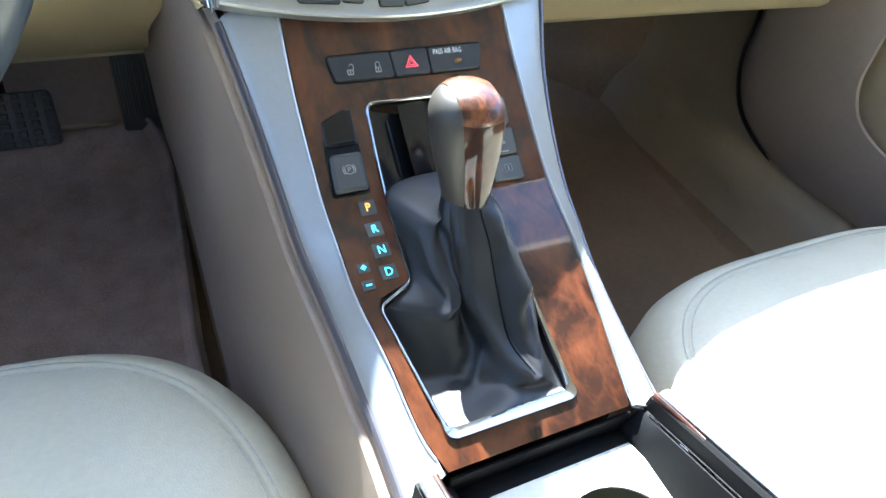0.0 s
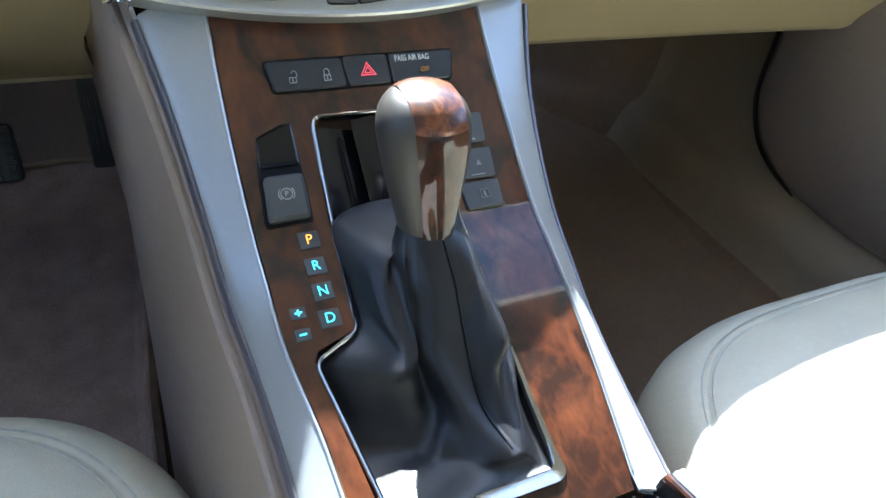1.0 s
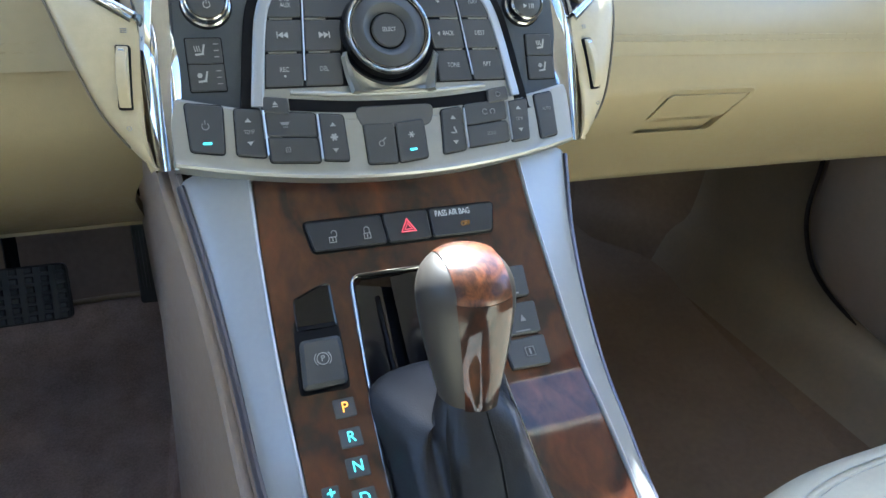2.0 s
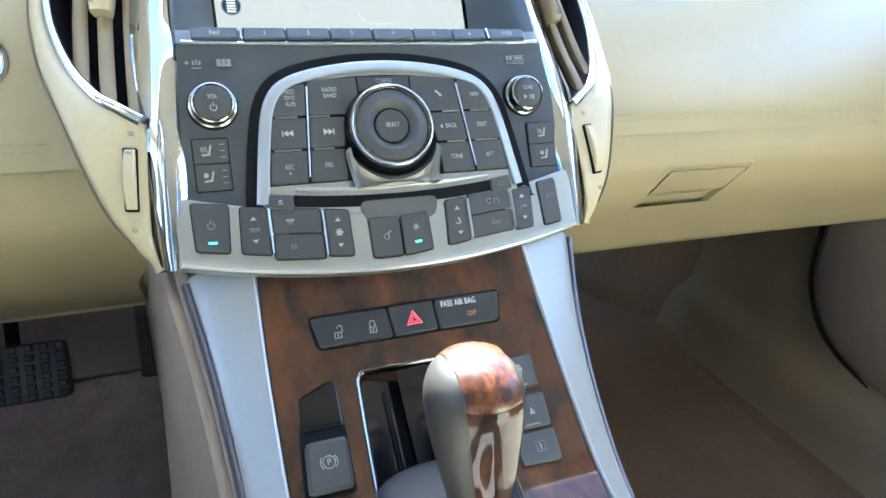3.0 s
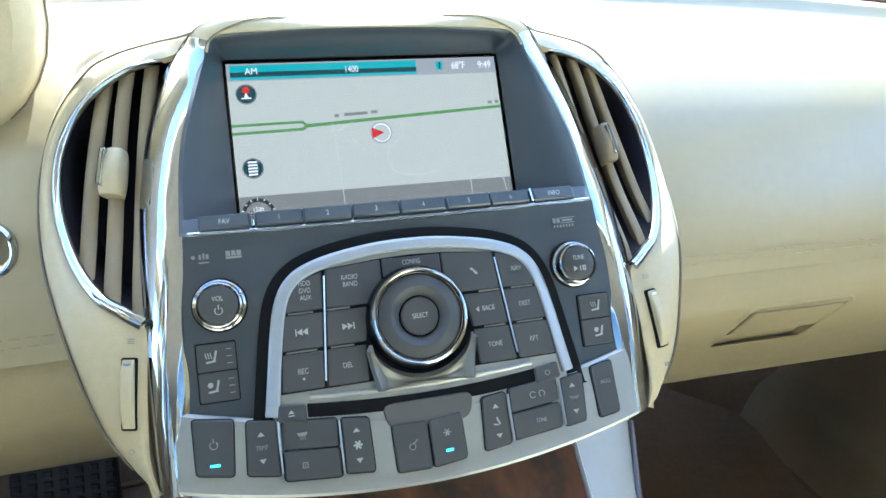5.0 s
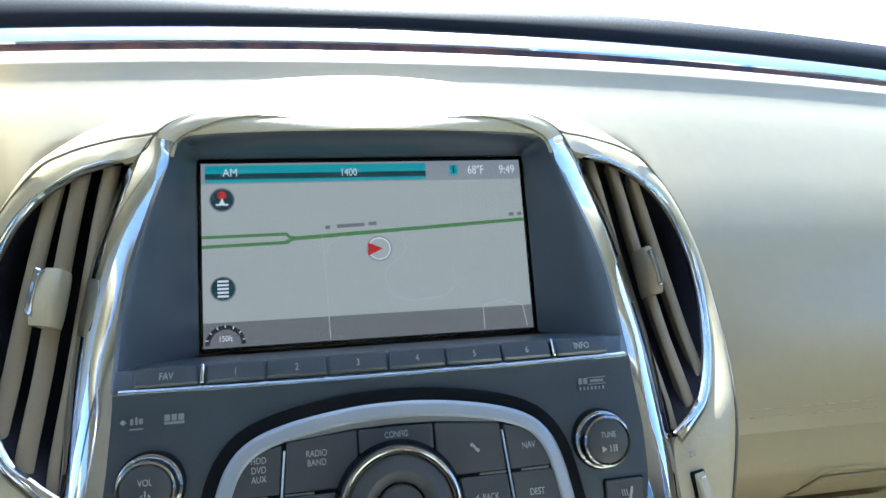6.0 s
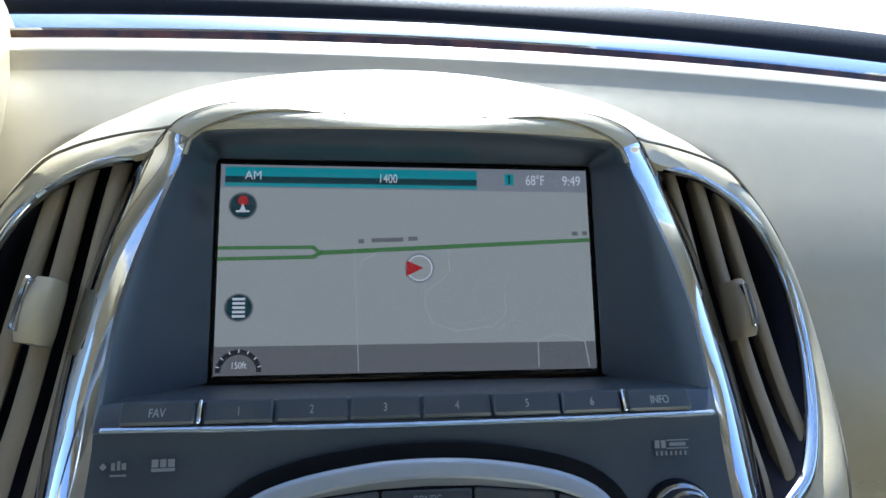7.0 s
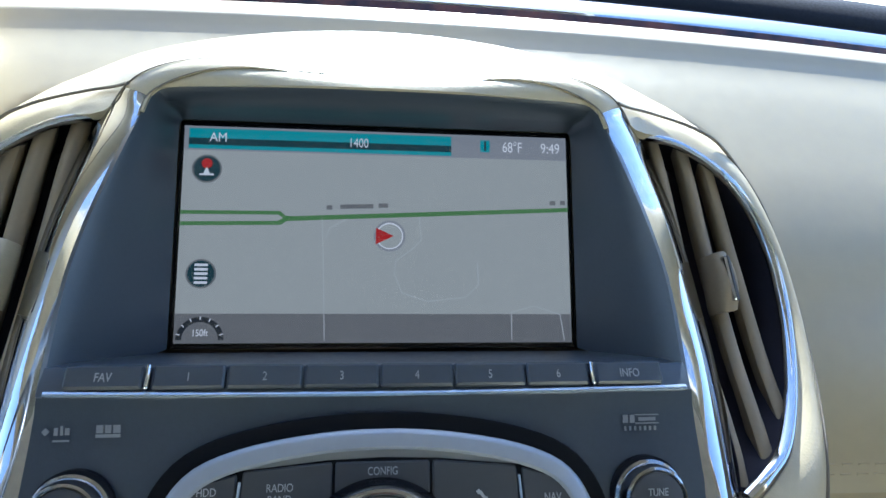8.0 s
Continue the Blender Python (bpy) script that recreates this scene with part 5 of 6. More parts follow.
for side in (-1, 1):
    edge = (lambda y: -interp(y, WOOD_L)) if side < 0 else OR
    ys = spaced(-0.60, -0.158, 50)
    rows = []
    for y in ys:
        yy = max(y, -0.44)
        xi, xo, d = (edge(yy) + 0.0008), interp(y, OUT_X), interp(y, DROP)
        xi += (0.0895 - xi) * min(1.0, max(0.0, (-0.4405 - y) / 0.006))
        xo = max(xo, xi + 0.006)
        z = wood_z(y)
        sec = [(xi, 0.0), (xi + 0.0012, 0.0012)] + [(xi + (xo - xi) * t, 0.0016 - d * (0.75 * t + 0.25 * t * t)) for t in (0.25, 0.5, 0.75, 0.93)] + [(xo, -d), (xo + 0.0012, -d - 0.003)]
        rows.append([(side * x, y, z + h) for x, h in sec])
    part("side_trim", shell(rows, 0.004 * side), SILVER, console, "satin silver side trim")
    bead = [r[6] for r in rows]
    part("trim_edge", sweep([Vector(p) + Vector((side * 0.0006, 0, -0.0016)) for p in bead], [(side, 0, 0.4)] * len(bead), oval(0.0040, 0.0022, 10)), TRIM_EDGE, console, "dark satin lower edge of the trim")
    bead = [r[1] for r in rows if r[1][1] > -0.438]
    part("trim_line", sweep([Vector(p) for p in bead], [(0, 0, 1)] * len(bead), oval(0.0008, 0.0008, 8)), RIM_SILVER, console, "bright line beside the wood")
    rows = []
    for y in ys + [-0.13, -0.10, -0.07, -0.04, -0.01, 0.02, 0.045, 0.062]:
        yy = min(y, -0.158)
        on = max(0.0, y + 0.158)
        xo, d, z = interp(yy, OUT_X) + 0.11 * on, interp(yy, DROP), wood_z(yy) + 0.30 * on
        zb = lin(y, FLANK_LOW)
        sec = [(xo + 0.0004, z - d - 0.0035), (xo + 0.0042, z - d - 0.0078), (xo + 0.0062, z - d - 0.0066), (xo + 0.0082, z - d - 0.0062), (xo + 0.0104, z - d - 0.0074), (xo + 0.0128, z - d - 0.0140)]
        if side > 0:
            sec = [(xo + 0.0004, z - d - 0.0035), (xo + 0.0010, z - d - 0.0045), (xo + 0.0016, z - d - 0.0055), (xo + 0.0020, z - d - 0.0090), (xo + 0.0018, z - d - 0.0130), (xo + 0.0015, z - d - 0.0180)]
        (xa, za), xb = sec[-1], max(0.160, xo + 0.019) if side < 0 else xo
        sec += [(xa + (xb - xa) * t ** 0.8, za + (zb - za) * t) for t in (0.25, 0.5, 0.75, 0.97)] + [(xb - 0.002, zb), (xb - 0.010, zb + 0.002)]
        rows.append([(side * x, y, h) for x, h in sec])
    part("side_panel", shell(rows, 0.004 * side), TAUPE, console, "taupe console flank with a soft shoulder")
    off = 0.0 if side < 0 else 0.045
    tunnel = [[(side * (x - off), y, z) for x, z in ((0.138, lin(y, FLANK_LOW) + 0.03), (0.150, lin(y, FLANK_LOW) - 0.005), (0.156, -0.635), (0.160, -0.645), (0.176, -0.650))] for y in spaced(-0.62, 0.50, 40)]
    part("tunnel_carpet", shell(tunnel, 0.004 * side), CARPET, console, "brown carpet below the flank")

# body under the panel that closes the lever well
part("lever_well", box(-0.080, -0.425, -0.42, 0.075, -0.205, -0.352, 0.004), BLACK, console, "black well under the lever boot")
gate = [[(x, y, wood_z(y) - 0.010 - 0.004 * math.cos(x * 60)) for x in spaced(-0.044, 0.036, 10)] for y in spaced(-0.2950, -0.2140, 10)]
part("gate_cover", shell(gate, 0.003), GLOSS, console, "piano black gate cover")
part("gate_rib", sweep([(-0.026, y, wood_z(y) - 0.0105) for y in spaced(-0.272, -0.219, 8)], [(0, -0.5, 1)] * 9, oval(0.0015, 0.003, 8)), GLOSS, console)
part("gate_block", shell([[(x, y, wood_z(y) - 0.003 + 0.003 * math.cos((x + 0.004) * 90)) for x in spaced(-0.018, 0.022, 10)] for y in spaced(-0.290, -0.2165, 8)], 0.006), GLOSS, console, "glossy black slider over the gate")

# chrome frame of the lever opening
corners = [(-0.0580, -0.4222), (-0.0728, -0.3395), (-0.0472, -0.3285), (-0.0412, -0.2148), (0.0342, -0.2148), (0.0318, -0.307), (0.0300, -0.360), (0.0292, -0.4222)]
turned = rounded(corners, 0.0055, 6)
around = []
for a, b in zip(turned, turned[1:] + turned[:1]):
    k = max(1, int((b - a).length / 0.006))
    around += [a.lerp(b, t / k) for t in range(k)]
around.append(around[0])
path = [Vector((p.x, p.y, wood_z(p.y))) for p in around]
outs = [wood_sheet(0, p.y).n for p in around]


def frame_sec(t):
    p = around[min(int(round(t * (len(around) - 1))), len(around) - 1)]
    low = max(0.0, min(1.0, (-0.4150 - p.y) / 0.006))
    right = max(0.0, min(1.0, (-0.30 - p.y) / 0.10)) if p.x > 0.01 else 0.0
    w = 0.0011 + 0.0025 * low + 0.0005 * right * (1 - low)
    return [(w + 0.0004, -0.0012), (w + 0.0002, 0.0006), (w - 0.0004, 0.0014 - 0.0008 * low), (0.0, 0.0018), (-w + 0.0004, 0.0020 + 0.0008 * low), (-w - 0.0002, 0.0010), (-w, -0.003)]


part("surround_wall", sweep(path, outs, [(0.0012, -0.0025), (0.0022, -0.0025), (0.0022, -0.034), (0.0012, -0.034)]), BLACK, console, "black inner wall of the lever opening")
part("chrome_surround", sweep(path, outs, frame_sec), RING_CHROME, console, "chrome frame round the lever boot")

# switch row at the top of the panel
RW = wood_sheet(0, -0.1950)
keys = [((-0.0620, 0.0085), (-0.0168, 0.0085), (-0.0155, -0.0095), (-0.0590, -0.0095)), ((-0.0158, 0.0090), (0.0125, 0.0090), (0.0125, -0.0095), (-0.0145, -0.0095)), ((0.0135, 0.0090), (0.0570, 0.0090), (0.0525, -0.0095), (0.0135, -0.0095))]
part("switch_surround", plate(RW, rounded([(-0.0632, 0.0099), (0.0583, 0.0103), (0.0537, -0.0107), (-0.0602, -0.0107)], 0.0038), 0.0008, 0.003, 0.0005), BLACK, console)
lock, hazard, sign = (part(nm, plate(RW, rounded(k, 0.0026), 0.0026, 0.003, 0.0007), SWITCH, console, lb) for nm, k, lb in zip(("door_lock_switch", "hazard_switch", "airbag_sign"), keys, ("grey door lock rocker switch", "hazard switch with red triangle", "grey passenger airbag indicator")))
for u, open_lock in ((-0.0475, True), (-0.0270, False)):
    marks(RW, [bar(u, -0.0022, 0.0042, 0.0004), bar(u, -0.0054, 0.0042, 0.0004), bar(u - 0.0019, -0.0038, 0.0004, 0.0034), bar(u + 0.0019, -0.0038, 0.0004, 0.0034), bar(u, -0.0038, 0.0006, 0.0018)] + ring_polys(u + (0.0012 if open_lock else 0), 0.0002, 0.0013, 0.0004, 10, 0, 180) + [bar(u + (0.0027 if open_lock else 0.0015), -0.0008, 0.0004, 0.0024)] + ([] if open_lock else [bar(u - 0.0015, -0.0008, 0.0004, 0.0024)]), INK, lock, 0.0031)
for k, w in ((1.0, 0.0005), (0.50, 0.0004)):
    c, r = (-0.0015, -0.0015), 0.0052 * k
    p = [(c[0] + r * math.cos(radians(a)), c[1] + r * math.sin(radians(a))) for a in (90, 210, 330)]
    polys = []
    for a, b in zip(p, p[1:] + p[:1]):
        d = (Vector(b) - Vector(a)).normalized()
        m = (Vector(a) + Vector(b)) / 2
        polys.append(bar(m.x, m.y, (Vector(b) - Vector(a)).length + w, w, math.degrees(math.atan2(d.y, d.x))))
    marks(RW, polys, RED_LIT, hazard, 0.0031, "warning_triangle")
lettering(RW, "PASS AIR BAG", 0.0054, 0.0285, 0.0048, INK_WHITE, sign, 0.0029, wide=0.70)
lettering(RW, "OFF", 0.0046, 0.0355, -0.0033, AMBER_DIM, sign, 0.0031, wide=0.75)

# parking brake switch with its finger dish
EB = wood_sheet(-0.0652, -0.2515)
part("brake_switch_surround", plate(EB, rounded([(-0.0150, -0.0165), (0.0122, -0.0165), (0.0128, 0.0400), (0.0055, 0.0400), (-0.0115, 0.0320)], 0.003), 0.0006, 0.004, 0.0004), BLACK, console)
EB2 = wood_sheet(-0.0652, -0.2260)
part("finger_dish", plate(EB2, rounded([(-0.0108, -0.0130), (0.0116, -0.0130), (0.0116, 0.0125), (0.0065, 0.0125), (-0.0100, 0.0055)], 0.002), 0.0010, 0.004, 0.0002, 0.0008), GLOSS, console, "glossy black finger dish")
brake = part("parking_brake_switch", plate(EB, rounded([(-0.0128, -0.0140), (0.0108, -0.0140), (0.0112, 0.0125), (-0.0108, 0.0125)], 0.003), 0.0060, 0.003, 0.0020), BUTTON, console, "grey electric parking brake switch")
marks(EB, ring_polys(-0.0004, 0.0005, 0.0030, 0.0004, 20) + ring_polys(-0.0004, 0.0005, 0.0042, 0.0004, 8, -45, 45) + ring_polys(-0.0004, 0.0005, 0.0042, 0.0004, 8, 135, 225), INK, brake, 0.0063)
lettering(EB, "P", 0.0046, -0.0004, 0.0005, INK, brake, 0.0063)

# gear legends
for words, x, y, mat in (("P", -0.0587, -0.2740, AMBER_LIT), ("R", -0.0590, -0.2891, TEAL_LIT), ("N", -0.0592, -0.3040, TEAL_LIT), ("D", -0.0595, -0.3190, TEAL_LIT)):
    GS = wood_sheet(x, y)
    g = part("gear_legend", plate(GS, rounded([(-0.0058, -0.0052), (0.0056, -0.0052), (0.0056, 0.0052), (-0.0058, 0.0052)], 0.001), 0.0007, 0.003, 0.0003), BUTTON, console)
    lettering(GS, words, 0.0082, 0.0, 0.0, mat, g, 0.0010, wide=0.92)
for words, x, y in (("+", -0.0748, -0.3130), ("\u2013", -0.0751, -0.3245)):
    GS = wood_sheet(x, y)
    g = part("gear_legend", plate(GS, rounded([(-0.0042, -0.0034), (0.0040, -0.0034), (0.0040, 0.0034), (-0.0042, 0.0034)], 0.0008), 0.0007, 0.003, 0.0003), BUTTON, console)
    marks(GS, [bar(0, 0, 0.0038, 0.0009)] + ([bar(0, 0, 0.0009, 0.0036)] if words == "+" else []), TEAL_LIT, g, 0.0010)

# right-hand switch bank behind the knob
for y, hv, sym in ((-0.2290, 0.0100, 0), (-0.2480, 0.0100, 1), (-0.2655, 0.0092, 2)):
    QS = wood_sheet(0.0520, y)
    w = 0.0138 if sym < 2 else 0.0130
    k = part("console_switch", plate(QS, rounded([(-w, -hv + 0.0005), (w - 0.001, -hv), (w + 0.0005, hv), (-w, hv - 0.0005)], 0.002), 0.0028, 0.003, 0.0008), BUTTON, console)
    if sym == 0:
        marks(QS, [bar(0.003, 0.002, 0.0044, 0.0018), bar(0.003, 0.004, 0.0026, 0.0012), bar(0.0016, -0.0005, 0.0005, 0.003, 20), bar(0.0042, -0.0005, 0.0005, 0.003, -20)], INK, k, 0.0031)
        marks(QS, [bar(0.001, -0.0078, 0.0090, 0.0007)], INK, k, 0.0031)
    elif sym == 1:
        marks(QS, [tri(0.003, 0.0, 0.0036, 0.0040), bar(0.001, -0.0078, 0.0090, 0.0007)], INK_DIM, k, 0.0031)
    else:
        marks(QS, ring_polys(0.001, 0.0, 0.0036, 0.0004, 4, 45, 405) + [bar(0.001, 0, 0.0010, 0.0036)], INK_DIM, k, 0.0031)

# ---- gear lever ----
lever = thing("gear_lever", (-0.005, -0.32, -0.33), "wood and satin metal gear lever with black leather boot", "gear lever")
CX = -0.0018
RING = [(-0.2675, 0.013, 0.013, -0.303), (-0.2595, 0.015, 0.0148, -0.301), (-0.2475, 0.0178, 0.0172, -0.2978), (-0.2325, 0.0213, 0.02, -0.2938), (-0.2195, 0.0236, 0.0224, -0.29), (-0.2095, 0.0246, 0.0238, -0.2872), (-0.2025, 0.0242, 0.0238, -0.2856), (-0.196, 0.0218, 0.0218, -0.2846), (-0.191, 0.017, 0.0174, -0.2842), (-0.188, 0.01, 0.0104, -0.284), (-0.187, 0.004, 0.0042, -0.284)]
knots = [Vector((z, rx, ry)) for z, rx, ry, _ in RING]
RF = [(p.x, p.y, p.z, interp(p.x, [(r[0], r[3]) for r in RING])) for p in spline(knots, 3)]
bm = bmesh.new()
rings(bm, [[(CX + rx * math.cos(a), cy + ry * math.sin(a), z) for a in spaced(0, 2 * math.pi, 40)[:-1]] for z, rx, ry, cy in RF], cap_first=True, cap_last=True)
knob = part("knob", bm, KNOB_SATIN, lever, "satin grey metal knob")
half = lambda z: interp(z + 0.0055, [(-0.26, 0.0078), (-0.24, 0.0095), (-0.215, 0.0122), (-0.197, 0.0138), (-0.190, 0.0135), (-0.181, 0.0030)])


def knob_patch(rows_in, back, grow, hollow=0.0):
    rows = []
    for z, rx, ry, cy in rows_in:
        h = min(half(z), rx * 0.93)
        r = []
        for t in spaced(-1, 1, 12):
            x = h * t
            y = ry * math.sqrt(max(0, 1 - (x / rx) ** 2)) + grow - hollow * (1 - t * t) * math.sin(math.pi * min(1, max(0, (z + 0.2635) / 0.060)))
            r.append((CX + 0.0012 + x, cy + (y if back else -y), z + (grow if z > -0.1995 else 0)))
        rows.append(r)
    return rows


front = [r for r in RF if r[0] <= -0.1985]
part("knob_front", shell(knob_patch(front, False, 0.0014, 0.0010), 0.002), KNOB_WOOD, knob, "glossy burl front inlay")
DOME = [(0.0, -0.1868), (0.16, -0.1870), (0.41, -0.1879), (0.69, -0.1908), (0.886, -0.1958), (0.984, -0.2022), (1.0, -0.2070)]
rows = []
for s in spaced(-1.0, 1, 26):
    r = []
    for t in spaced(-1, 1, 12):
        x = 0.0137 * t
        y = 0.0243 * math.sqrt(1 - (x / 0.0250) ** 2) * math.sin(s * math.pi / 2)
        rho = min(1.0, math.hypot(x / 0.0250, y / 0.0243))
        z = interp(rho, DOME)
        r.append((CX + 0.0012 + x, -0.2842 - 0.0022 * max(0.0, -s) ** 2 + y, z + 0.0010))
    rows.append(r)
part("knob_cap", shell(rows, 0.002), SUNLIT_CAP_WOOD, knob, "glossy burl cap, scuffed, with sunlight in its colour")

# boot: gathered at the knob, spread to the frame, with folds
base = [(-0.0425, -0.268), (-0.0445, -0.300), (-0.0470, -0.326), (-0.0640, -0.336), (-0.0710, -0.341), (-0.0680, -0.370), (-0.0610, -0.408), (-0.0530, -0.4185), (-0.0160, -0.4195), (0.0220, -0.4205), (0.0290, -0.413), (0.0296, -0.370), (0.0303, -0.330), (0.0305, -0.290), (0.0300, -0.268), (-0.0050, -0.262)]


def skirt_z(x, y):
    """Height of the boot's edge: just under the frame, sinking into the well towards its near end."""
    f = min(1.0, max(0.0, (-0.332 - y) / 0.030))
    f = f * f * (3 - 2 * f) * (1 - 0.75 * min(1.0, max(0.0, x / 0.02)))
    top = wood_z(y) - 0.0015 + (0.005 * max(0, (y + 0.30) / 0.035) if y > -0.30 else 0)
    return top + (wood_z(-0.4195) - 0.0035 - 0.10 * (y + 0.4195) - top) * f


ring_b = spline([(x, y, skirt_z(x, y)) for x, y in base], 6, True)
ctr = Vector((CX, -0.305, 0))
nb = len(ring_b)
loops = []
# folds as lines of (angle, way down) with height and breadth: a crest that runs down to a pinch in front, two legs from it, a gully beside the flap
FOLDS = [((-2.45, 0.30), (-1.42, 0.66), 0.0050, 0.0060), ((-2.25, 0.50), (-1.65, 0.76), -0.0035, 0.0075), ((-1.42, 0.66), (-1.95, 0.97), 0.0065, 0.0060), ((-1.42, 0.66), (-0.80, 0.95), 0.0055, 0.0060),
         ((-1.45, 0.76), (-1.30, 0.98), -0.0045, 0.0065), ((-0.75, 0.30), (-0.45, 0.92), 0.0030, 0.0060), ((-0.95, 0.52), (-0.72, 0.80), -0.0040, 0.0060), ((-2.85, 0.20), (-2.72, 0.70), -0.0028, 0.0085), ((2.55, 0.25), (2.75, 0.90), 0.0030, 0.0090)]


def fold_at(a, t):
    total = 0.0
    for (a0, t0), (a1, t1), h, w in FOLDS:
        da = (a - a0 + math.pi) % (2 * math.pi) - math.pi
        p, d = Vector((da * 0.032, (t - t0) * 0.13)), Vector(((a1 - a0) * 0.032, (t1 - t0) * 0.13))
        f = min(1.0, max(0.0, p.dot(d) / d.dot(d)))
        total += 0.85 * h * math.exp(-(((p - d * f).length / (1.2 * w)) ** 2)) * (0.45 + 0.55 * math.sin(math.pi * (0.15 + 0.7 * f)))
    return total


for t in spaced(0, 1, 60):
    out = []
    s = min(1.0, t / 0.66)
    for i, q in enumerate(ring_b):
        d = Vector((q.x - ctr.x, q.y - ctr.y, 0))
        a = math.atan2(d.y, d.x)
        rx = 0.0150 + 0.0050 * min(1.0, s / 0.20) + 0.0065 * s
        ry = 0.0150 + 0.0050 * min(1.0, s / 0.20) + 0.0175 * s * s
        sleeve = ctr + Vector((rx * math.cos(a) - 0.001 * s, ry * math.sin(a) - 0.050 * s ** 1.1 + 0.0047 * (1 - min(1.0, s / 0.25)), 0))
        k = max(0.0, (t - 0.50) / 0.50)
        k = k * k * (3 - 2 * k)
        k = k + (1 - k) * 0.62 * t ** 2 * max(0.0, math.cos(a - 2.5)) ** 1.5
        flat = sleeve * (1 - k) + (ctr + d) * k
        zt = -0.2560
        z = zt + (q.z + 0.002 - zt) * (1 - (1 - s) ** (1.05 + 1.2 * max(0.0, math.cos(a - 2.4))))
        z += (q.z - z) * max(0.0, (t - 0.66) / 0.34)
        swell = min(1.0, t / 0.15) * min(1.0, (1 - t) / 0.10)
        wave = fold_at(a, t) + 0.0005 * math.sin(a * 9 - 5 * t + 1.9) * t
        p = flat + d.normalized() * wave * swell
        p.z = z + wave * 0.75 * swell
        out.append(p)
    loops.append(out)
bm = bmesh.new()
rings(bm, loops)
boot = part("boot", bm, BOOT, lever, "black leather boot with soft folds", sharp=80)
idx = min(range(nb), key=lambda i: abs(math.atan2(ring_b[i].y - ctr.y, ring_b[i].x - ctr.x) + 1.38))
part("boot_seam", sweep([lp[idx] + Vector((0, -0.0004, 0.0003)) for lp in loops[1:40]], [(0, -1, 0.6)] * 39, oval(0.0005, 0.0004, 6)), BLACK, boot, "stitched seam")

# ---- cup holder ----
cup = thing("cup_holder", (0.0, -0.52, -0.385), "black console cup holder tray with chrome-edged rails", "cup holder")
bm = bmesh.new()
ring_n = 40
cc, cr = Vector((0.016, -0.514, -0.3555)), 0.040
sq = []
for i in range(ring_n):
    a = 2 * math.pi * i / ring_n
    dx, dy = math.cos(a), math.sin(a)
    s = min((0.0615 - cc.x if dx > 0 else 0.0615 + cc.x) / max(abs(dx), 1e-6), (-0.4555 - cc.y if dy > 0 else 0.62 + cc.y) / max(abs(dy), 1e-6))
    sq.append(cc + Vector((dx * s, dy * s, 0)))
circ = [cc + Vector((cr * math.cos(2 * math.pi * i / ring_n), cr * math.sin(2 * math.pi * i / ring_n), 0)) for i in range(ring_n)]
rings(bm, [[p + Vector((0, 0, -0.006)) for p in sq], sq, circ, [p + Vector((0, 0, -0.003)) for p in circ]])
part("tray", bm, PALE, cup, "pale tray with a round cup well")
bm = bmesh.new()
rings(bm, [[cc + (p - cc) * 0.995 + Vector((0, 0, -0.0015)) for p in circ], [cc + (p - cc) * 0.97 + Vector((0, 0, -0.006)) for p in circ], [cc + (p - cc) * 0.93 + Vector((0, 0, -0.06)) for p in circ]], cap_last=True)
part("cup_well", bm, WELL, cup, "dark round cup well")
part("front_wall", box(-0.0655, -0.4430, -0.44, 0.0655, -0.4405, -0.3435, 0.0008), BLACK, cup)
# black strip in place of the shadow that the front wall casts
part("front_wall_shadow", box(-0.0610, -0.4600, -0.44, 0.0610, -0.4432, -0.3585, 0.0008), BLACK, cup)


def rail_z(y):
    return -0.3290 - 0.30 * (y + 0.4400)


for side in (-1, 1):
    rows = [[(side * x, y, z if z < -0.3 else rail_z(y) + z) for x, z in ((0.0605, -0.440), (0.0612, -0.356), (0.0715, -0.0150), (0.0745, -0.0135), (0.0755, -0.003), (0.0775, -0.001), (0.0890, -0.003), (0.0895, -0.03))] for y in spaced(-0.62, -0.4425, 14)]
    part("side_wall", shell(rows, 0.002 * side), BLACK, cup, "black moulded side wall")
    rail = [(side * 0.0838, y, rail_z(y)) for y in spaced(-0.62, -0.4445, 12)]
    part("chrome_edge", sweep(rail, [(0, -0.3, 1)] * 13, [(-0.0042, -0.002), (-0.0045, 0.0012), (-0.0030, 0.0024), (0.0030, 0.0024), (0.0045, 0.0012), (0.0042, -0.002)]), WORN_CHROME, cup, "worn, pitted chrome edge")
    rail = [(side * 0.0780, y, rail_z(y) - 0.0016) for y in spaced(-0.485, -0.4440, 6)]
    part("wood_rail", sweep(rail, [(0, -0.3, 1)] * 7, lambda t: oval(0.0010 + 0.0018 * t, 0.0014 + 0.0016 * t, 10)), WOOD, cup, "burl wood corner piece")
    part("inner_wire", sweep([(side * 0.0728, y, rail_z(y) - 0.0135) for y in spaced(-0.62, -0.450, 10)], [(0, -0.3, 1)] * 11, oval(0.0006, 0.0006, 6)), CHROME, cup)


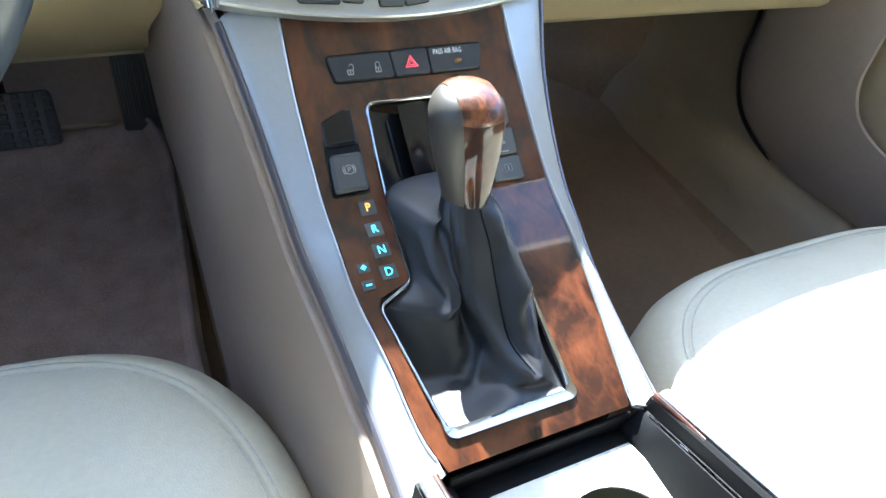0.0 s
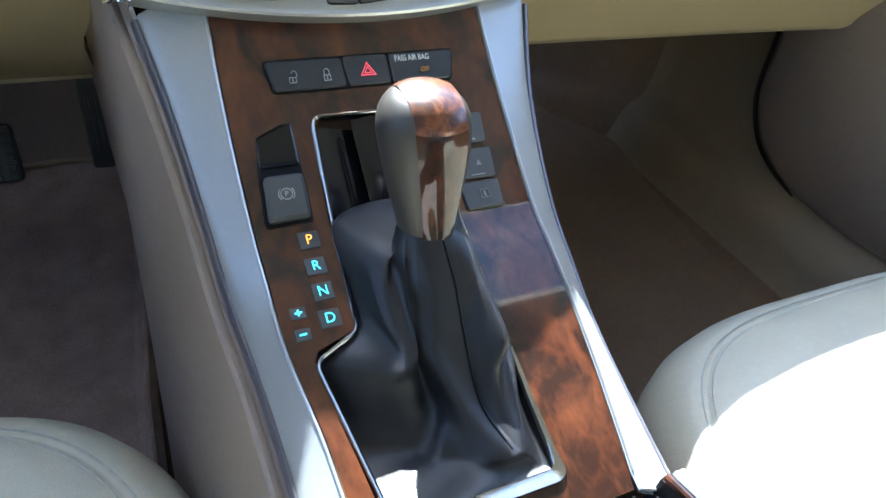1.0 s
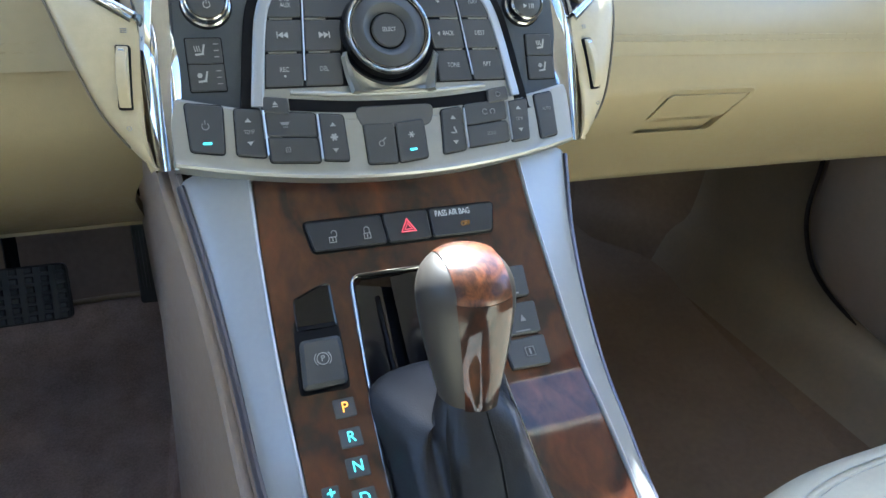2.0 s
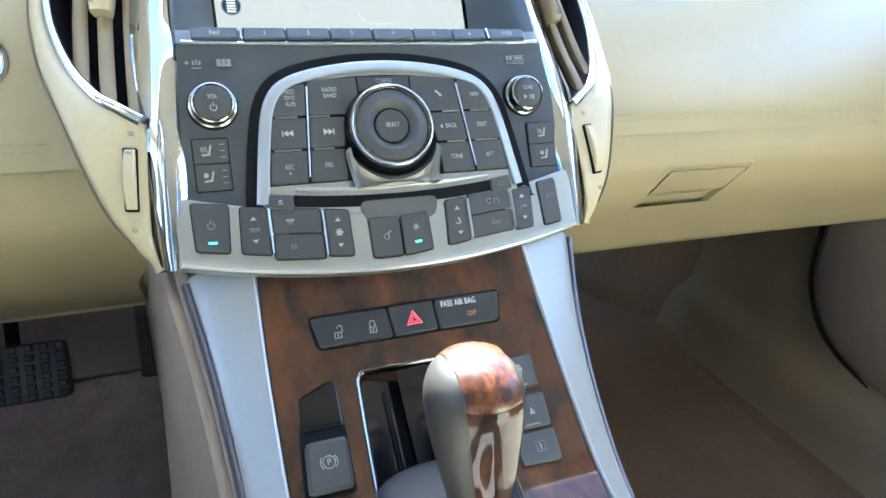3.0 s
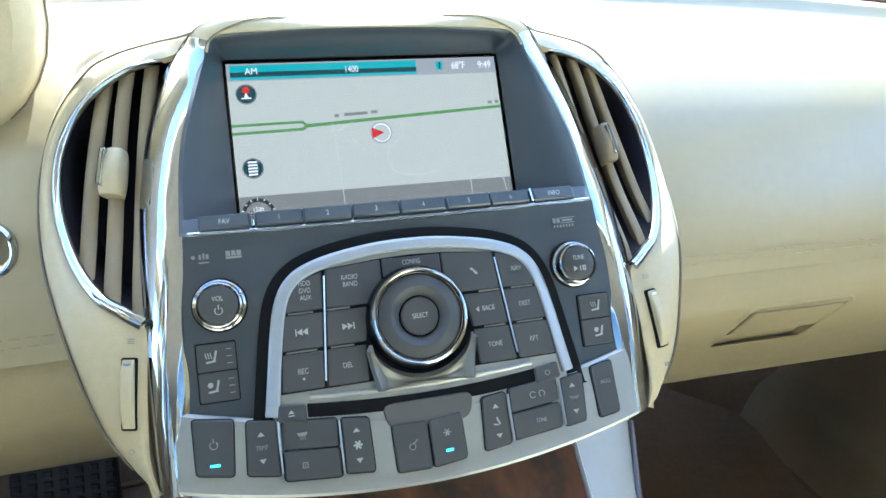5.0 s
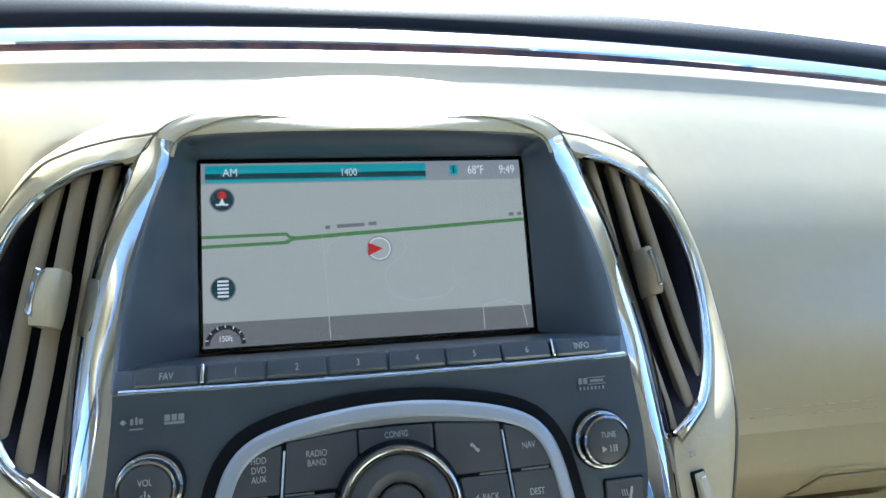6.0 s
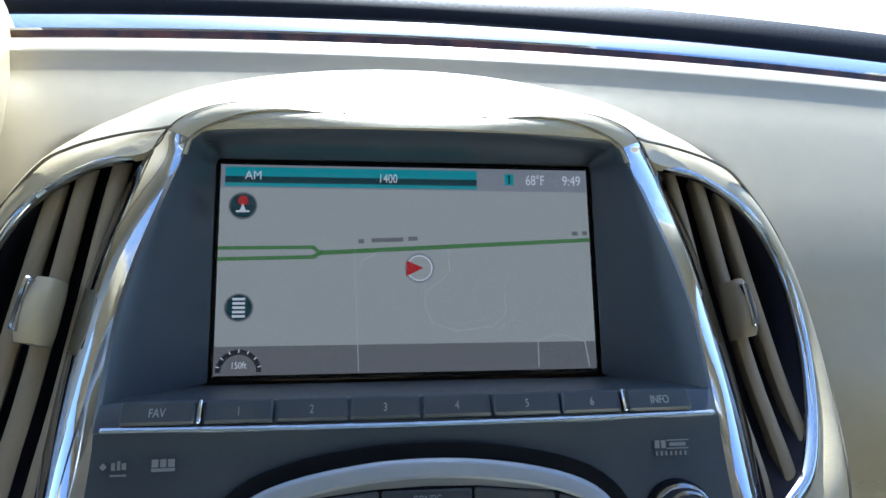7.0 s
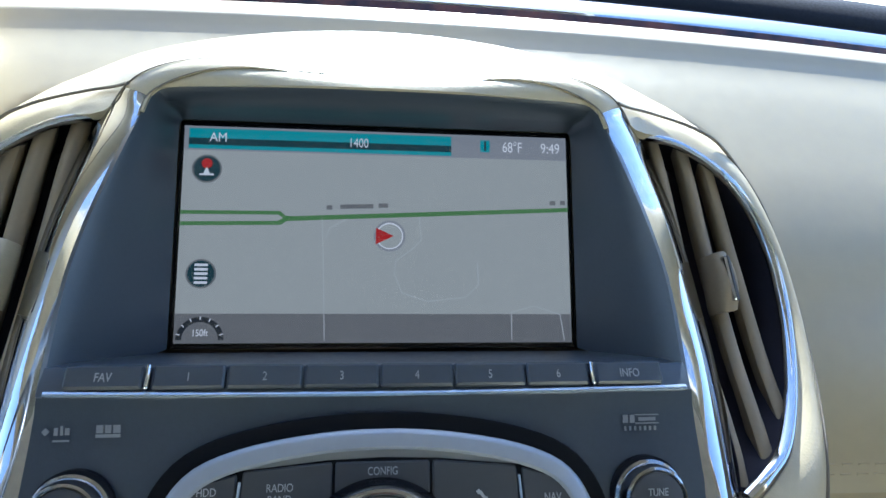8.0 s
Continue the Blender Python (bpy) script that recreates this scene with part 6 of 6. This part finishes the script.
# ---- seats ----
def seat(x0, x1, front, corner, z_top, label):
    """A cushion with rounded rim, bolster seam and short front roll."""
    s = thing("car_seat", ((x0 + x1) / 2, front - 0.35, -0.62), label, "seat", "front seats")
    w, y_back = (x1 - x0) / 2, -0.95
    cx = (x0 + x1) / 2

    def outline(shrink):
        pts = []
        for i in range(96):
            a = 2 * math.pi * i / 96
            c, q = math.cos(a), math.sin(a)
            e = 2 / corner
            hx, hy = (w - shrink), (front - y_back) / 2 - shrink
            pts.append((cx + hx * math.copysign(abs(c) ** e, c), (front + y_back) / 2 + hy * math.copysign(abs(q) ** e, q)))
        return pts

    def loops_of(secs):
        return [[(px, py, z_top + h - 0.030 * ((px - cx) / w) ** 2 * 0.0 + crown * math.cos(min(1, abs(px - cx) / w) * math.pi / 2)) for px, py in outline(sh)] for sh, h, crown in secs]

    bm = bmesh.new()
    rings(bm, loops_of([(0.05, -0.20, 0), (0.020, -0.16, 0), (0.006, -0.11, 0), (0.0, -0.07, 0), (0.002, -0.045, 0), (0.009, -0.025, 0), (0.020, -0.0115, 0), (0.0275, -0.0072, 0), (0.0300, -0.0082, 0), (0.0310, -0.0088, 0), (0.0320, -0.0080, 0), (0.036, -0.0050, 0.001), (0.052, 0.0005, 0.003), (0.075, 0.003, 0.006), (0.11, 0.005, 0.012), (0.16, 0.004, 0.014), (0.22, 0.000, 0.014)]), cap_first=True, cap_last=True)
    part("cushion", bm, LEATHER, s, sharp=70)
    for sh, h in ((0.0280, -0.0068), (0.0345, -0.0056)):
        path = [Vector(p) for p in loops_of([(sh, h, 0.0)])[0]]
        part("piping", sweep(path, [(0, 0, 1)] * 96, oval(0.0007, 0.0007, 6), closed=True), PIPING, s, "grey stitched seam")
    # unseen backrest, added to darken reflections and cut light from behind
    rows = []
    for t in spaced(0, 1, 14):
        z = z_top - 0.03 + 0.66 * t
        hw = w * (0.93 - 0.10 * t) if t < 0.86 else w * 0.30
        yc = -0.93 - 0.16 * t
        th = 0.075 * (1 - 0.35 * t)
        rows.append([(cx + hw * math.copysign(abs(math.cos(a)) ** 0.5, math.cos(a)), yc + th * math.copysign(abs(math.sin(a)) ** 0.7, math.sin(a)), z) for a in spaced(0, 2 * math.pi, 36)[:-1]])
    bm = bmesh.new()
    rings(bm, rows, cap_first=True, cap_last=True)
    part("backrest", bm, LEATHER, s, sharp=50)
    part("base", box(x0 + 0.06, y_back + 0.1, -0.64, x1 - 0.06, front - 0.12, z_top - 0.15, 0.01), BLACK, s, "dark seat base")
    return s


seat(0.138, 0.690, -0.286, 3.8, -0.402, "pale leather passenger seat with stitched edge, partly sunlit")
seat(-0.670, -0.117, -0.200, 3.6, -0.398, "pale leather driver's seat with stitched edge, in shade")

# ---- footwells ----
def pedal(name, x0, x1, sh_o, h, label, rows_n, cols_n, lean=0.62):
    p = thing(name, sh_o, label, "pedal", "pedals")
    PS = Sheet(sh_o, (1, 0, 0), (0, lean, math.sqrt(1 - lean * lean)))
    w = (x1 - x0) / 2
    part("pad", plate(PS, rounded([(-w, -h / 2), (w, -h / 2), (w * 0.97, h / 2), (-w * 0.97, h / 2)], 0.008), 0.006, 0.008, 0.002), RUBBER, p)
    bm = bmesh.new()
    for i in range(rows_n):
        for j in range(cols_n):
            u, v = -w + (j + 0.5) * 2 * w / cols_n, -h / 2 + (i + 0.5) * h / rows_n
            a, b = w / cols_n * 0.62, h / rows_n * 0.36
            lo = [bm.verts.new(PS(u + dx, v + dy, 0.0055)) for dx, dy in ((-a, -b), (a, -b), (a, b), (-a, b))]
            hi = [bm.verts.new(PS(u + dx * 0.7, v + dy * 0.7, 0.0085)) for dx, dy in ((-a, -b), (a, -b), (a, b), (-a, b))]
            for k in range(4):
                bm.faces.new((lo[k], lo[(k + 1) % 4], hi[(k + 1) % 4], hi[k]))
            bm.faces.new(hi)
    part("tread", bm, RUBBER, p)
    part("arm", sweep([PS(0.0, h * 0.3, -0.004), PS(0.0, h * 0.9, 0.0), PS(0.0, h + 0.09, 0.03)], [PS.n] * 3, oval(0.008, 0.006, 8)), BLACK, p)


pedal("brake_pedal", -0.402, -0.286, (-0.339, 0.262, -0.507), 0.070, "black rubber brake pedal with ribbed tread", 6, 7, 0.50)
pedal("accelerator_pedal", -0.210, -0.154, (-0.179, 0.304, -0.498), 0.128, "black ribbed accelerator pedal", 1, 7, 0.28)

mat_line = spline([(0, -0.55, -0.6220), (0, -0.20, -0.6160), (0, 0.06, -0.6080), (0, 0.17, -0.5960), (0, 0.24, -0.5740), (0, 0.295, -0.5480)], 5)
mt = thing("floor_mat", (-0.4, -0.1, -0.63), "dark grey-brown pile floor mat in the driver's footwell", "floor mat")
rows = []
for p in mat_line:
    k = max(0.0, (p.y - 0.20) / 0.095)
    right = -0.178 + 0.020 * max(0.0, min(1.0, (p.y + 0.08) / 0.30)) - 0.020 * k ** 3
    rows.append([(x, p.y, p.z + 0.010 * max(0.0, 1 - (right - x) / 0.014) + 0.0015 * math.sin(31 * x + 9 * p.y)) for x in spaced(-0.64, right - 0.03, 14) + [right - 0.022, right - 0.014, right - 0.008, right - 0.003, right]])
part("carpet_top", shell(rows, 0.012), MAT_PILE, mt)
edges = [Vector(r[-1]) + Vector((-0.002, 0, 0.001)) for r in rows]
part("edge_binding", sweep(edges, [(0, 0, 1)] * len(edges), oval(0.004, 0.003, 8)), MAT_PILE, mt, "bound edge beside the tunnel")
edges = [Vector(p) + Vector((0, -0.001, 0.001)) for p in rows[-1]]
part("edge_binding", sweep(edges, [(0, 0, 1)] * len(edges), oval(0.004, 0.0035, 8)), BEIGE, mt, "paler bound front edge")

# passenger side: sill, kick panel and door
def sill(pts):
    return [[(x, y, z) for x, z in pts] for y in spaced(-0.9, 0.235, 30)]


KICK = ((0.628, -0.618), (0.640, -0.604), (0.650, -0.576), (0.660, -0.553), (0.672, -0.541), (0.690, -0.531), (0.700, -0.516), (0.705, -0.485), (0.708, -0.43), (0.712, -0.33), (0.714, -0.18))
corner = [[(x - dx, 0.233 + dy, z) for x, z in KICK] for dx, dy in ((0.0, 0.0), (0.003, 0.016), (0.012, 0.038), (0.032, 0.064), (0.066, 0.088), (0.100, 0.108), (0.140, 0.150), (0.200, 0.230), (0.24, 0.320))]
tagged(part("trim_sill", shell(sill(((0.575, -0.650), (0.600, -0.640), (0.622, -0.626), (0.634, -0.612))), 0.006), CARPET), "brown carpet turned up at the sill", "trim", kind="structure")
kick = tagged(part("kick_panel", shell(sill(KICK) + corner[1:3], 0.006), UMBER, sharp=60), "beige sill and kick panel beside the footwell", "trim", kind="structure")
tagged(part("trim_corner", shell(corner[2:], 0.006), CARPET, sharp=60), "brown carpet rounding the front corner of the footwell", "trim", kind="structure")
door = thing("door_panel", (0.70, -0.5, -0.45), "taupe moulded passenger door panel with rounded front edge", "door")
edge_pts = spline([(0.700, 0.072, -0.16), (0.700, 0.070, -0.28), (0.700, 0.066, -0.35), (0.700, 0.060, -0.42), (0.700, 0.030, -0.475), (0.700, -0.012, -0.5045), (0.700, -0.075, -0.523), (0.700, -0.135, -0.528), (0.700, -0.252, -0.522), (0.700, -0.70, -0.50)], 5)
rows = []
for k, (g, dx) in enumerate(((0.0, 0.012), (0.006, -0.004), (0.02, -0.012), (0.06, -0.016), (0.14, -0.020), (0.30, -0.024))):
    cen = Vector((0.70, -0.40, -0.25))
    rows.append([Vector((p.x + dx, p.y + (cen.y - p.y) * g * 1.4, p.z + (cen.z - p.z) * g * 1.4)) for p in edge_pts])
part("skin", shell(rows, 0.006), DOOR_SKIN, door)
part("edge_seal", sweep([p + Vector((-0.002, 0.004, -0.003)) for p in edge_pts], [(-1, 0, 0)] * len(edge_pts), oval(0.0024, 0.004, 8)), SEAL, door, "dark rubber edge seal")
